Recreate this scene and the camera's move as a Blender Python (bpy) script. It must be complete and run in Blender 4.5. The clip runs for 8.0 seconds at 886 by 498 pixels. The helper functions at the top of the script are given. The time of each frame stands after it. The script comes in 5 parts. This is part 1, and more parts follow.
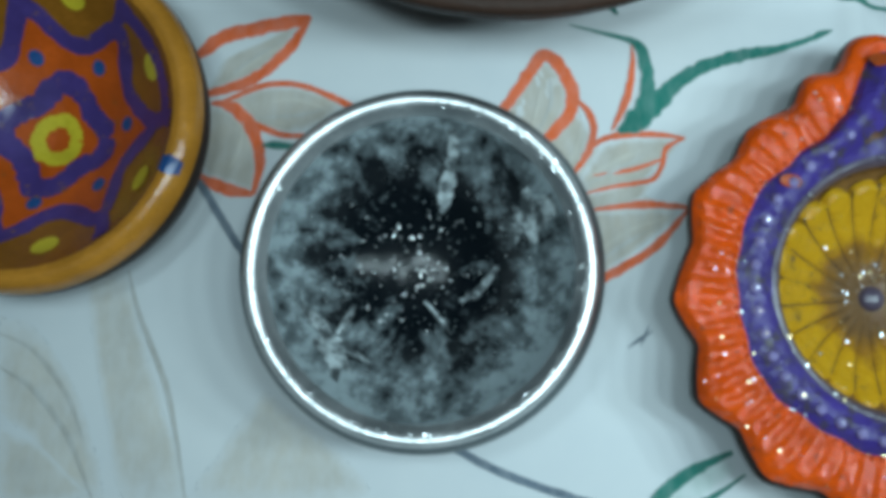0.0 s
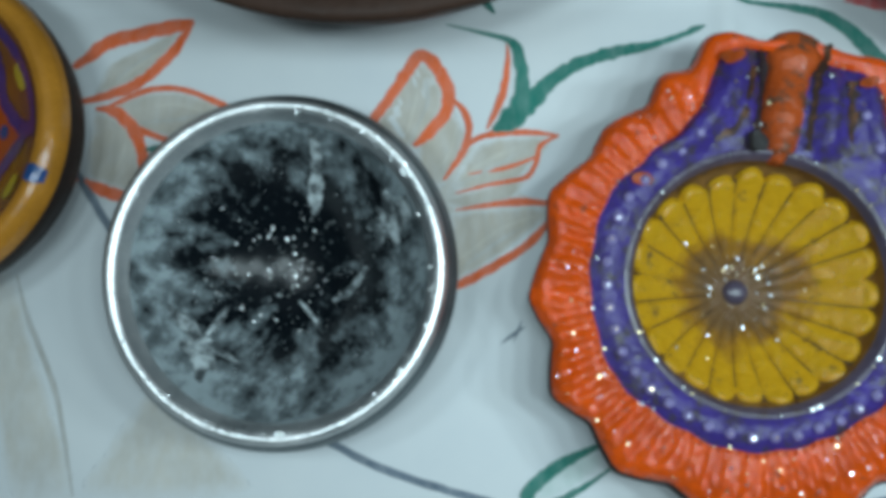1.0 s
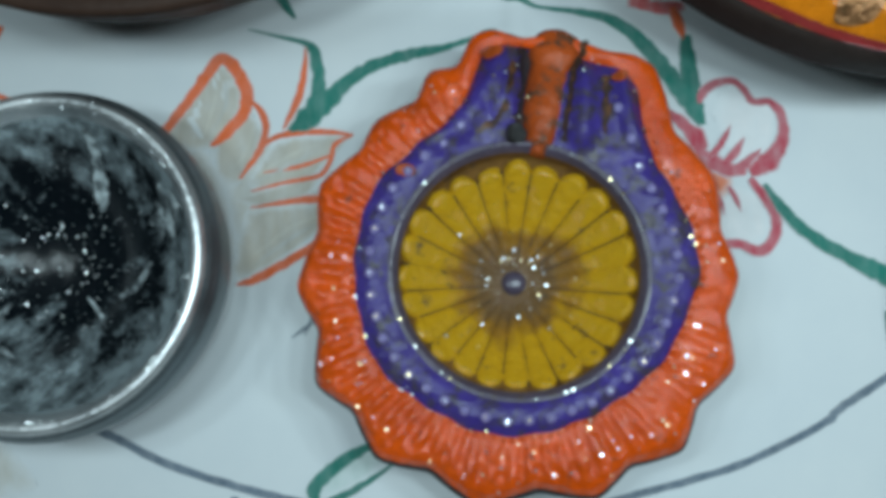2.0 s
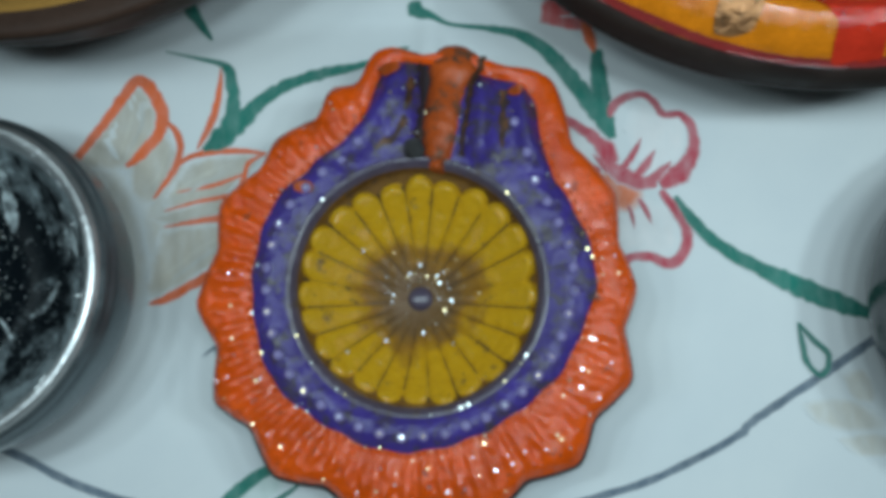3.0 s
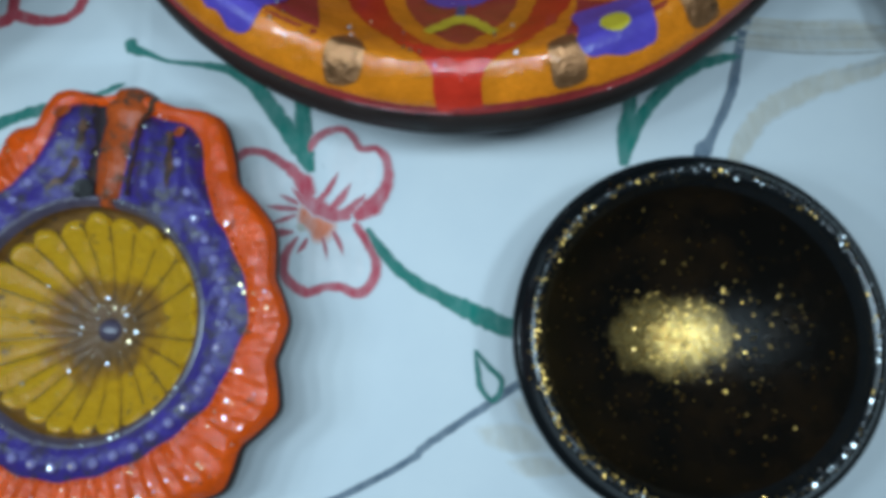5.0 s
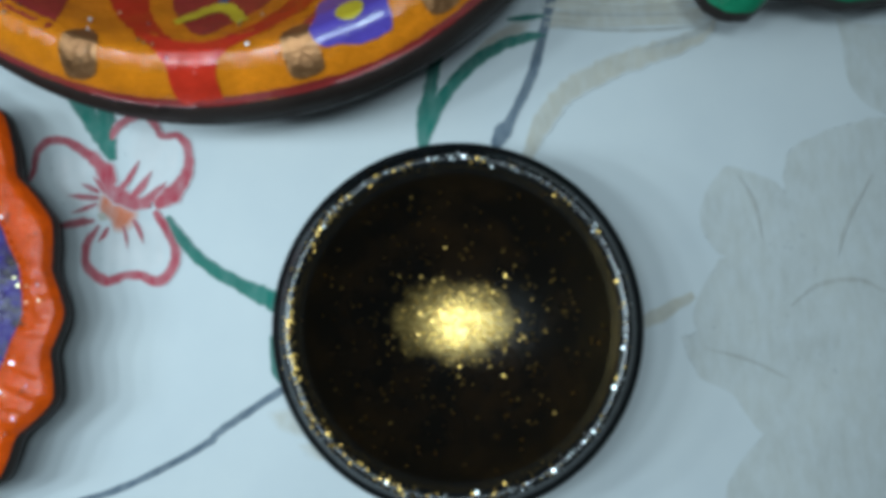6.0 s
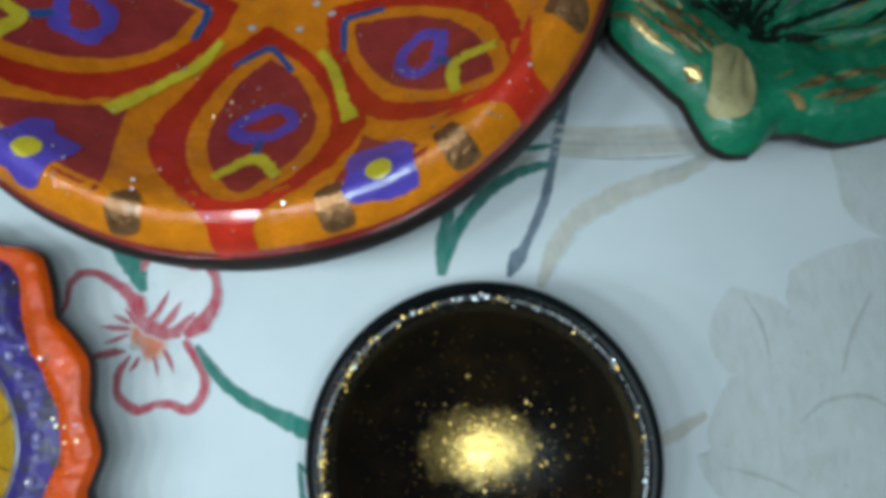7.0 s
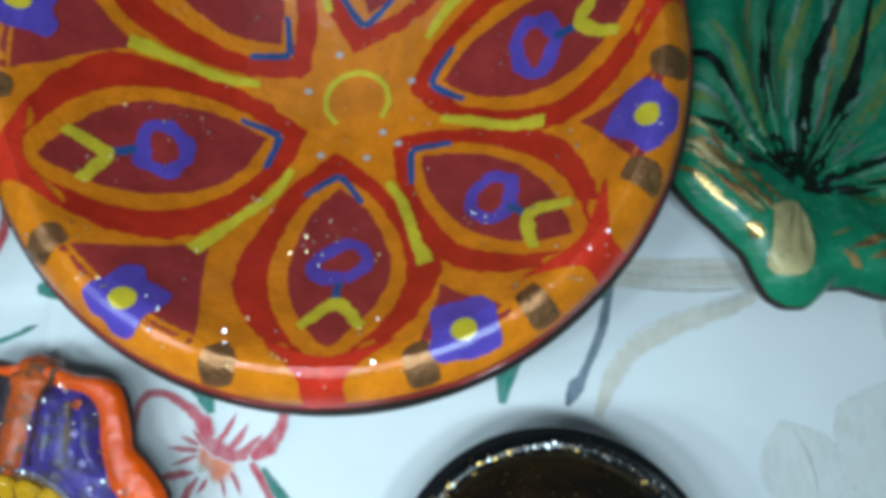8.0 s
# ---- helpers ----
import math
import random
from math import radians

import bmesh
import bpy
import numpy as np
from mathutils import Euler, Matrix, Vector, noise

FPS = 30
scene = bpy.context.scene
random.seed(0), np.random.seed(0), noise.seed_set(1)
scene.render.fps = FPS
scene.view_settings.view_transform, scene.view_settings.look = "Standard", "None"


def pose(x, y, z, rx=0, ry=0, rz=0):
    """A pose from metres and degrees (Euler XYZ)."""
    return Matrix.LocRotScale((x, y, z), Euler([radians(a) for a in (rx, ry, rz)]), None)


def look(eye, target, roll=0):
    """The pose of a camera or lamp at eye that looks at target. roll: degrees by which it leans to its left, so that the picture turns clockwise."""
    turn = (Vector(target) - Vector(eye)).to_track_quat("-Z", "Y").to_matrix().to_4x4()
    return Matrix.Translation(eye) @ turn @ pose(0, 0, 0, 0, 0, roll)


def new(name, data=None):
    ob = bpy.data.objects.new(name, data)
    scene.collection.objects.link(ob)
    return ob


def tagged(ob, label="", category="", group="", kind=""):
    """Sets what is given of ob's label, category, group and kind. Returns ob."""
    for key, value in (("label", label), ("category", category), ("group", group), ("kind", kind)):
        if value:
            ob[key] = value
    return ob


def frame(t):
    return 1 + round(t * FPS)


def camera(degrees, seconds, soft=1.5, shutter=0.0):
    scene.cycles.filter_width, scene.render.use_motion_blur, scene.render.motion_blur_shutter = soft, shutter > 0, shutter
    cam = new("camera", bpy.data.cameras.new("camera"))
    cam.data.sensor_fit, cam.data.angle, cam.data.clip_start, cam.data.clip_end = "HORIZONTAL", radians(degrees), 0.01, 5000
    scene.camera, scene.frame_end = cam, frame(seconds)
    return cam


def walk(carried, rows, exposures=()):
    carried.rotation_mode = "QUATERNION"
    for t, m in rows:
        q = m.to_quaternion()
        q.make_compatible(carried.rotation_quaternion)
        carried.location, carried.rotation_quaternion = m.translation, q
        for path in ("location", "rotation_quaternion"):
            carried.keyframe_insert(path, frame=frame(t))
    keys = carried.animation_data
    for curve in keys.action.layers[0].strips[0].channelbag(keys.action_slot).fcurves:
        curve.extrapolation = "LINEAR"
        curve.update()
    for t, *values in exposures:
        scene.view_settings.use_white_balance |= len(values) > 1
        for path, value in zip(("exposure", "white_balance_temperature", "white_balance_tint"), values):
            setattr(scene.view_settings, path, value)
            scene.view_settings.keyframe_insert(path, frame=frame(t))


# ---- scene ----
import functools

cam = camera(62.0, 8.0, soft=5.0)
# seconds, eye, turn
PATH = [
    (0, 0.0056, 0.0013, 0.1747, 6.82, 2.25, 2.71),
    (0.5, 0.0246, 0.0049, 0.1762, 7.61, 2.62, 1.86),
    (1, 0.0368, 0.0056, 0.1768, 5.60, 2.90, 1.84),
    (1.5, 0.0640, 0.0025, 0.1768, 5.53, 2.14, 2.35),
    (1.7, 0.0729, -0.0012, 0.1768, 7.11, 1.36, 1.78),
    (2.8, 0.1022, -0.0050, 0.1767, 9.63, 2.60, 0.68),
    (3, 0.1070, -0.0046, 0.1757, 10.14, 2.48, 0.49),
    (3.5, 0.1163, 0.0036, 0.1805, 9.95, 2.04, 0.24),
    (4, 0.1263, 0.0100, 0.1837, 9.69, 2.00, -0.04),
    (4.5, 0.1451, 0.0059, 0.1840, 10.75, 2.18, -0.14),
    (5, 0.1806, 0.0031, 0.1813, 9.78, 2.02, -0.02),
    (5.2, 0.1979, 0.0028, 0.1811, 9.63, 2.07, 0.26),
    (6.3, 0.2363, 0.0105, 0.1798, 6.14, 3.47, -1.81),
    (6.5, 0.2369, 0.0116, 0.1796, 7.21, 3.88, -2.37),
    (7, 0.2271, 0.0269, 0.1913, 10.46, 2.38, -2.08),
    (7.5, 0.2193, 0.0360, 0.1956, 10.06, 1.55, -1.28),
    (8, 0.2076, 0.0559, 0.2046, 11.74, 1.09, -1.23),
]
EXPOSURES = [(0.0, 0.17, 6050, 3), (1.0, 0.06, 6250, 7), (3.0, -0.15, 6300, 7), (4.5, -0.10, 5800, 8), (5.0, -0.04, 5700, 8),
             (6.5, 0.04, 6250, 9), (7.5, 0.32, 6150, 8), (8.0, 0.50, 6050, 8)]
walk(cam, [(t, pose(x, y, z, rx, ry, rz)) for t, x, y, z, rx, ry, rz in PATH], EXPOSURES)

# ---------------------------------------------------------------- light
world = bpy.data.worlds.new("dim_room")
world.use_nodes = True
world.node_tree.nodes["Background"].inputs[0].default_value = (0.5, 0.6, 0.7, 1)
world.node_tree.nodes["Background"].inputs[1].default_value = 0.02
scene.world = world

# the phone's torch sweeps along the dishes; eight fixed lamps stand in for it
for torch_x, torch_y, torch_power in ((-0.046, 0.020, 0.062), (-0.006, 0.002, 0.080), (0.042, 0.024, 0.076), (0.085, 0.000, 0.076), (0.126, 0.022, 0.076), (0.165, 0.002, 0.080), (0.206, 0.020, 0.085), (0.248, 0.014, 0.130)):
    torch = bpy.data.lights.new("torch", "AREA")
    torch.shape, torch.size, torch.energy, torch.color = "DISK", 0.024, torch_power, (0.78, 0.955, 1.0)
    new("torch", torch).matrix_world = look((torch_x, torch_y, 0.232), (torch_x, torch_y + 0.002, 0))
# broad overhead fill, added to soften the shadows; no such lamp is known
soft_fill = bpy.data.lights.new("soft_fill", "AREA")
soft_fill.shape, soft_fill.size, soft_fill.energy, soft_fill.color = "SQUARE", 2.2, 3.2, (0.76, 0.94, 1.0)
new("soft_fill", soft_fill).matrix_world = look((0.12, 0.05, 1.86), (0.12, 0.05, 0))


# ---------------------------------------------------------------- materials
class Nodes:
    def __init__(self, name):
        self.mat = bpy.data.materials.new(name)
        self.mat.use_nodes = True
        self.tree = self.mat.node_tree
        self.shader = self.tree.nodes["Principled BSDF"]
        self.where = self.add("ShaderNodeTexCoord").outputs["Object"]

    def add(self, kind, **values):
        node = self.tree.nodes.new(kind)
        for key, value in values.items():
            node.inputs[key.replace("_", " ")].default_value = value
        return node

    def link(self, a, b):
        self.tree.links.new(a, b)

    def noise(self, scale, detail=4, rough=0.6, stretch=None):
        node = self.add("ShaderNodeTexNoise", Scale=scale, Detail=detail, Roughness=rough)
        if stretch:
            m = self.add("ShaderNodeMapping", Scale=stretch)
            self.link(self.where, m.inputs[0])
            self.link(m.outputs[0], node.inputs["Vector"])
        else:
            self.link(self.where, node.inputs["Vector"])
        return node.outputs["Fac"]

    def ramp(self, fac, *stops):
        node = self.add("ShaderNodeValToRGB")
        while len(node.color_ramp.elements) < len(stops):
            node.color_ramp.elements.new(0.5)
        for e, (p, c) in zip(node.color_ramp.elements, stops):
            e.position, e.color = p, (*c, 1) if isinstance(c, tuple) else (c, c, c, 1)
        self.link(fac, node.inputs[0])
        return node.outputs[0]

    def mix(self, fac, a, b):
        node = self.add("ShaderNodeMix")
        node.data_type = "RGBA"
        for slot, value in ((0, fac), (6, a), (7, b)):
            if hasattr(value, "links"):
                self.link(value, node.inputs[slot])
            else:
                node.inputs[slot].default_value = value if slot == 0 else (*value, 1)
        return node.outputs[2]

    def bump(self, height, strength, distance):
        node = self.add("ShaderNodeBump", Strength=strength, Distance=distance)
        self.link(height, node.inputs["Height"])
        self.link(node.outputs[0], self.shader.inputs["Normal"])

    def set(self, **values):
        for key, value in values.items():
            slot = self.shader.inputs[key.replace("_", " ")]
            if hasattr(value, "links"):
                self.link(value, slot)
            else:
                slot.default_value = (*value, 1) if isinstance(value, tuple) else value
        return self.mat


def shade(c, k):
    return tuple(min(1, v * k) for v in c)


def gloss_paint(name, color, rough=0.22, worn=(0.07, 0.05, 0.04), wear=0.0, metal=0.0, relief=0.00045, spec=0.4, coat=0.15):
    """Thick enamel or acrylic with brush marks; wear lets the dark clay through."""
    n = Nodes(name)
    big, fine = n.noise(90, 3), n.noise(700, 4, stretch=(1, 3, 1))
    tone = n.mix(n.ramp(big, (0.3, 0.0), (0.7, 1.0)), shade(color, 0.7), shade(color, 1.2))
    tone = n.mix(n.ramp(fine, (0.35, 0.0), (0.7, 0.6)), tone, shade(color, 0.68))
    if wear:
        tone = n.mix(n.ramp(n.noise(260, 6, 0.7), (0.62 - wear * 0.25, 0.0), (0.72 - wear * 0.2, 1.0)), tone, worn)
    n.bump(n.noise(420, 4), 0.45, relief)
    n.set(Base_Color=tone, Roughness=n.ramp(big, (0.3, rough * 0.8), (0.8, rough * 1.5)), Metallic=metal, Specular_IOR_Level=spec,
          Coat_Weight=coat, Coat_Roughness=0.05)
    return n.mat


def fabric_paint(name, color, cover=0.9, streak=0.4, soft=0.16):
    """Fabric colour brushed thinly on white cloth, with dry edges."""
    n = Nodes(name)
    edge = n.add("ShaderNodeAttribute")
    edge.attribute_name = "edge"
    dried = n.add("ShaderNodeMath")
    dried.operation = "MULTIPLY_ADD"
    dried.inputs[1].default_value = 0.4
    n.link(n.noise(330, 5, 0.7), dried.inputs[0])
    n.link(edge.outputs["Fac"], dried.inputs[2])
    dry = n.ramp(n.noise(380, 5, 0.7, (1, 0.35, 1)), (0.35, cover), (0.8, max(0.0, cover - streak)))
    tone = n.mix(n.ramp(n.noise(70, 3), (0.3, 0.0), (0.7, 1.0)), shade(color, 0.82), shade(color, 1.15))
    n.bump(n.noise(1800, 2), 0.3, 0.0002)
    bare = (0.675, 0.71, 0.73)
    n.set(Base_Color=n.mix(n.ramp(dried.outputs[0], (0.15, 0.0), (0.17 + soft, 1.0)), bare, n.mix(dry, bare, tone)), Roughness=0.85,
          Alpha=n.ramp(dried.outputs[0], (0.15, 0.0), (0.19, 1.0)))
    return n.mat


CLOTH = Nodes("white_cotton")
weave = CLOTH.add("ShaderNodeTexWave", Scale=420.0, Distortion=1.0, Detail=1.0)
weft = CLOTH.add("ShaderNodeTexWave", Scale=420.0, Distortion=1.0, Detail=1.0)
weft.bands_direction = "Y"
for tex in (weave, weft):
    CLOTH.link(CLOTH.where, tex.inputs["Vector"])
threads = CLOTH.mix(0.5, (0, 0, 0), (1, 1, 1)).node
CLOTH.link(weave.outputs["Fac"], threads.inputs[6])
CLOTH.link(weft.outputs["Fac"], threads.inputs[7])
CLOTH.bump(threads.outputs[2], 0.25, 0.0002)
CLOTH.set(Roughness=0.85, Base_Color=CLOTH.mix(CLOTH.ramp(CLOTH.noise(22, 5), (0.3, 0.0), (0.75, 1.0)), (0.71, 0.74, 0.75), (0.63, 0.67, 0.70)))

PAINT = {
    "orange": fabric_paint("cloth_orange", (0.76, 0.13, 0.025), 1.0, 0.2),
    "tan": fabric_paint("cloth_tan", (0.47, 0.42, 0.34), 0.88, 0.4, 0.25),
    "teal": fabric_paint("cloth_teal", (0.012, 0.17, 0.13), 1.0, 0.2),
    "slate": fabric_paint("cloth_slate", (0.10, 0.14, 0.19), 0.97, 0.25),
    "pink": fabric_paint("cloth_pink", (0.46, 0.035, 0.065), 0.98, 0.35, 0.35),
    "crimson": fabric_paint("cloth_crimson", (0.42, 0.015, 0.035), 1.0, 0.25),
    "red": fabric_paint("cloth_red", (0.60, 0.05, 0.05), 0.95, 0.3),
    "coral": fabric_paint("cloth_coral", (0.74, 0.17, 0.05), 0.95, 0.35, 0.4),
    "bloom": fabric_paint("cloth_blush", (0.82, 0.78, 0.78), 0.6, 0.5, 0.4),
    "mint": fabric_paint("cloth_mint", (0.42, 0.56, 0.52), 0.7, 0.5, 0.4),
    "pale": fabric_paint("cloth_pale_leaf", (0.52, 0.48, 0.40), 0.7, 0.45, 0.35),
    "dusk": fabric_paint("cloth_dusk_line", (0.37, 0.35, 0.30), 0.75, 0.5, 0.05),
    "fawn": fabric_paint("cloth_fawn", (0.54, 0.49, 0.39), 0.85, 0.5, 0.35),
    "faded": fabric_paint("cloth_faded_bloom", (0.45, 0.44, 0.38), 0.5, 0.42, 0.03),
    "white": fabric_paint("cloth_white_highlight", (0.56, 0.53, 0.46), 1.0, 0.3, 0.02),
}
NAMES = {"orange": "painted_petal_edge", "tan": "painted_petal", "teal": "painted_leaf", "slate": "painted_stem", "pink": "painted_petal_edge",
         "crimson": "painted_petal_edge", "red": "painted_bud", "coral": "painted_flower_heart", "bloom": "painted_petal", "mint": "painted_leaf",
         "pale": "painted_leaf", "dusk": "painted_vein", "fawn": "painted_grass", "faded": "painted_petal", "white": "painted_highlight"}

CLAY_DARK = gloss_paint("dark_fired_clay", (0.03, 0.021, 0.018), 0.5, spec=0.12, coat=0.0)
CLAY_BROWN = gloss_paint("brown_fired_clay", (0.05, 0.028, 0.02), 0.5, spec=0.12, coat=0.0)
WALL = Nodes("plain_plaster")
WALL.set(Base_Color=WALL.mix(WALL.noise(6, 4), (0.5, 0.49, 0.46), (0.42, 0.41, 0.39)), Roughness=0.9)
WOOD = Nodes("dark_table_wood")
WOOD.set(Base_Color=WOOD.mix(WOOD.noise(14, 5, 0.6, (1, 12, 12)), (0.16, 0.09, 0.05), (0.28, 0.17, 0.09)), Roughness=0.45)


# ---------------------------------------------------------------- mesh helpers
def part(name, verts, faces, material, parent=None, label="", smooth=True):
    me = bpy.data.meshes.new(name)
    me.from_pydata([tuple(v) for v in verts], [], faces)
    me.materials.append(material)
    me.polygons.foreach_set("use_smooth", [smooth] * len(me.polygons))
    me.update()
    ob = new(name, me)
    if parent:
        ob.parent = parent
    if label:
        ob["label"] = label
    return ob


def bm_part(name, bm, material, parent=None, label="", smooth=True):
    me = bpy.data.meshes.new(name)
    bm.to_mesh(me)
    bm.free()
    me.materials.append(material)
    me.polygons.foreach_set("use_smooth", [smooth] * len(me.polygons))
    ob = new(name, me)
    if parent:
        ob.parent = parent
    if label:
        ob["label"] = label
    return ob


def box(name, lo, hi, material, parent=None, bevel=0.0):
    bm = bmesh.new()
    bmesh.ops.create_cube(bm, size=1)
    for v in bm.verts:
        v.co = Vector([a + (b - a) * (c + 0.5) for a, b, c in zip(lo, hi, v.co)])
    if bevel:
        bmesh.ops.bevel(bm, geom=bm.edges[:], offset=bevel, segments=2, affect="EDGES")
    return bm_part(name, bm, material, parent, smooth=False)


def glide(points, n):
    """Catmull-Rom curve through points of any width."""
    p = np.array(points, float)
    p = np.vstack([2 * p[0] - p[1], p, 2 * p[-1] - p[-2]])
    out = []
    for i in range(1, len(p) - 2):
        for k in range(n):
            t = k / n
            out.append(0.5 * (2 * p[i] + (p[i + 1] - p[i - 1]) * t + (2 * p[i - 1] - 5 * p[i] + 4 * p[i + 1] - p[i + 2]) * t * t
                              + (3 * p[i] - p[i - 1] - 3 * p[i + 1] + p[i + 2]) * t ** 3))
    out.append(p[-2])
    return np.array(out)


def ribbon(points, height, lift, wobble=0.16):
    """Verts and faces of a brush stroke; points in mm (x, y, width) laid on the surface height(x, y), all in mm."""
    c = glide(points, 8)
    d = np.gradient(c[:, :2], axis=0)
    d /= np.linalg.norm(d, axis=1, keepdims=True) + 1e-9
    side = np.c_[-d[:, 1], d[:, 0]]
    verts, faces = [], []
    rows = [(-1, 0), (-0.5, 0.7), (0, 1), (0.5, 0.7), (1, 0)]
    for i, (x, y, w) in enumerate(c):
        rag = [1 + wobble * (noise.noise(Vector((x * 0.5, y * 0.5, s * 7.0))) * 2 + noise.noise(Vector((x * 1.7, y * 1.7, s * 5.0)))) for s in (0, 1)]
        for u, h in rows:
            k = max(w, 0.1) / 2 * u * rag[u > 0]
            px, py = x + side[i, 0] * k, y + side[i, 1] * k
            verts.append((px / 1000, py / 1000, (height(px, py) + lift + 0.04 * h) / 1000))
    n = len(rows)
    for i in range(len(c) - 1):
        for j in range(n - 1):
            a = i * n + j
            faces.append((a, a + n, a + n + 1, a + 1))
    return verts, faces


def patch(points, height, lift, rings=7, ragged=0.02):
    """Verts and faces of a filled shape; points in mm (x, y) round its edge."""
    c = glide(list(points) + [points[0]], 7)[:-1]
    mid = c.mean(axis=0)
    verts, faces = [(mid[0] / 1000, mid[1] / 1000, (height(*mid) + lift) / 1000)], []
    m = len(c)
    for k in range(1, rings + 1):
        for x, y in c:
            s = k / rings * (1 + ragged * noise.noise(Vector((x * 0.4, y * 0.4, 3))) * 2)
            px, py = mid[0] + (x - mid[0]) * s, mid[1] + (y - mid[1]) * s
            verts.append((px / 1000, py / 1000, (height(px, py) + lift) / 1000))
    for j in range(m):
        faces.append((0, 1 + j, 1 + (j + 1) % m))
        for k in range(rings - 1):
            a, b = 1 + k * m + j, 1 + k * m + (j + 1) % m
            faces.append((a, a + m, b + m, b))
    return verts, faces


def turned(profile, segments=128, reach=None, smooth_steps=4):
    """Verts and faces of a turned shape from (radius, height) in mm; reach(angle, radius) may change the radius."""
    prof = glide([(r, z) for r, z in profile], smooth_steps) if smooth_steps > 1 else np.array(profile, float)
    verts, faces = [], []
    for r, z in prof:
        for k in range(segments):
            a = 2 * math.pi * k / segments
            q = reach(a, r) if reach else max(r, 0.0)
            verts.append((q * math.cos(a) / 1000, q * math.sin(a) / 1000, z / 1000))
    for i in range(len(prof) - 1):
        for k in range(segments):
            a, b = i * segments + k, i * segments + (k + 1) % segments
            faces.append((a, b, b + segments, a + segments))
    return verts, faces


def thing(name, x, y, z, label, category, turn=0.0, group=""):
    ob = new(name)
    ob.empty_display_size = 0.01
    ob.matrix_world = pose(x, y, z, 0, 0, turn)
    return tagged(ob, label, category, group)


# ---------------------------------------------------------------- room, table, cloth
# unseen room shell, added to close the scene and bounce the lamps' light
tagged(box("floor", (-2, -2, -0.80), (2, 2, -0.76), WOOD.mat), "dark brown wooden floor under the table", "floor", kind="structure")
tagged(box("ceiling", (-2, -2, 1.9), (2, 2, 1.95), WALL.mat), "plain pale plaster ceiling of the room", "ceiling", kind="structure")
for wname, lo, hi in (("wall_north", (-2, 2, -0.8), (2, 2.1, 1.9)), ("wall_south", (-2, -2.1, -0.8), (2, -2, 1.9)),
                      ("wall_east", (2, -2.1, -0.8), (2.1, 2.1, 1.9)), ("wall_west", (-2.1, -2.1, -0.8), (-2, 2.1, 1.9))):
    tagged(box(wname, lo, hi, WALL.mat), "plain pale plaster wall of the room", "wall", kind="structure")

table = thing("table", 0.12, 0.08, -0.76, "dark wooden table under a white painted cloth", "table")
box("tabletop", (-0.55, -0.36, 0.728), (0.55, 0.36, 0.757), WOOD.mat, table, 0.004)
for sx in (-1, 1):
    for sy in (-1, 1):
        box("leg", (sx * 0.5 - 0.025, sy * 0.31 - 0.025, 0), (sx * 0.5 + 0.025, sy * 0.31 + 0.025, 0.727), WOOD.mat, table, 0.003)


def cloth(x, y):
    """Height of the cloth in mm at mm: fold creases pressed into it and a gentle unevenness."""
    across = y - 84 - 0.03 * x
    z = -2.2 * (max(0, 1 + across / 15) if across < 0 else max(0, 1 - across / 3.5)) + 2.2 * max(0, 1 - abs(x - 91 - 0.05 * y) / 4.5) * (1 if y > 60 else max(0, (y - 30) / 30))
    z += 0.35 * noise.noise(Vector((x / 45, y / 45, 0))) + 0.25 * noise.noise(Vector((x / 16, y / 22, 6)))
    ex, ey = abs(x - 120) - 555, abs(y - 80) - 365
    return z - max(0, ex, ey) * 4.0


def tablecloth():
    step = 2.5
    xs, ys = np.arange(-480, 721, step), np.arange(-330, 491, step)
    verts = [(x / 1000, y / 1000, cloth(x, y) / 1000) for y in ys for x in xs]
    n = len(xs)
    faces = [(j * n + i, j * n + i + 1, (j + 1) * n + i + 1, (j + 1) * n + i) for j in range(len(ys) - 1) for i in range(n - 1)]
    ob = part("tablecloth", verts, faces, CLOTH.mat)
    thick = ob.modifiers.new("thickness", "SOLIDIFY")
    thick.thickness, thick.offset = 0.0006, -1
    return tagged(ob, "white cotton tablecloth hand-painted with orange, pink and green flowers", "tablecloth")


CLOTH_OB = tablecloth()
LAID = [0]


def thin_edges(ob, values):
    """Marks how far each vertex lies inside the edge of its brush stroke."""
    ob.data.attributes.new("edge", "FLOAT", "POINT").data.foreach_set("value", np.array(values, dtype=np.float32))


def brush(colour, *points):
    LAID[0] += 1
    last = len(points) - 1
    ob = part(NAMES[colour], *ribbon([(x, y, w * (1.14 if 0 < i < last else 0.6)) for i, (x, y, w) in enumerate(points)], cloth, 0.22 + 0.004 * LAID[0], 0.14), PAINT[colour], CLOTH_OB)
    thin_edges(ob, np.tile((0, 0.5, 1, 0.5, 0), len(ob.data.vertices) // 5))


def wash(colour, *points):
    LAID[0] += 1
    ob = part(NAMES[colour], *patch(points, cloth, 0.12 + 0.0015 * LAID[0]), PAINT[colour], CLOTH_OB)
    thin_edges(ob, np.r_[1.0, np.repeat([1 - k / 7 for k in range(1, 8)], (len(ob.data.vertices) - 1) // 7)])


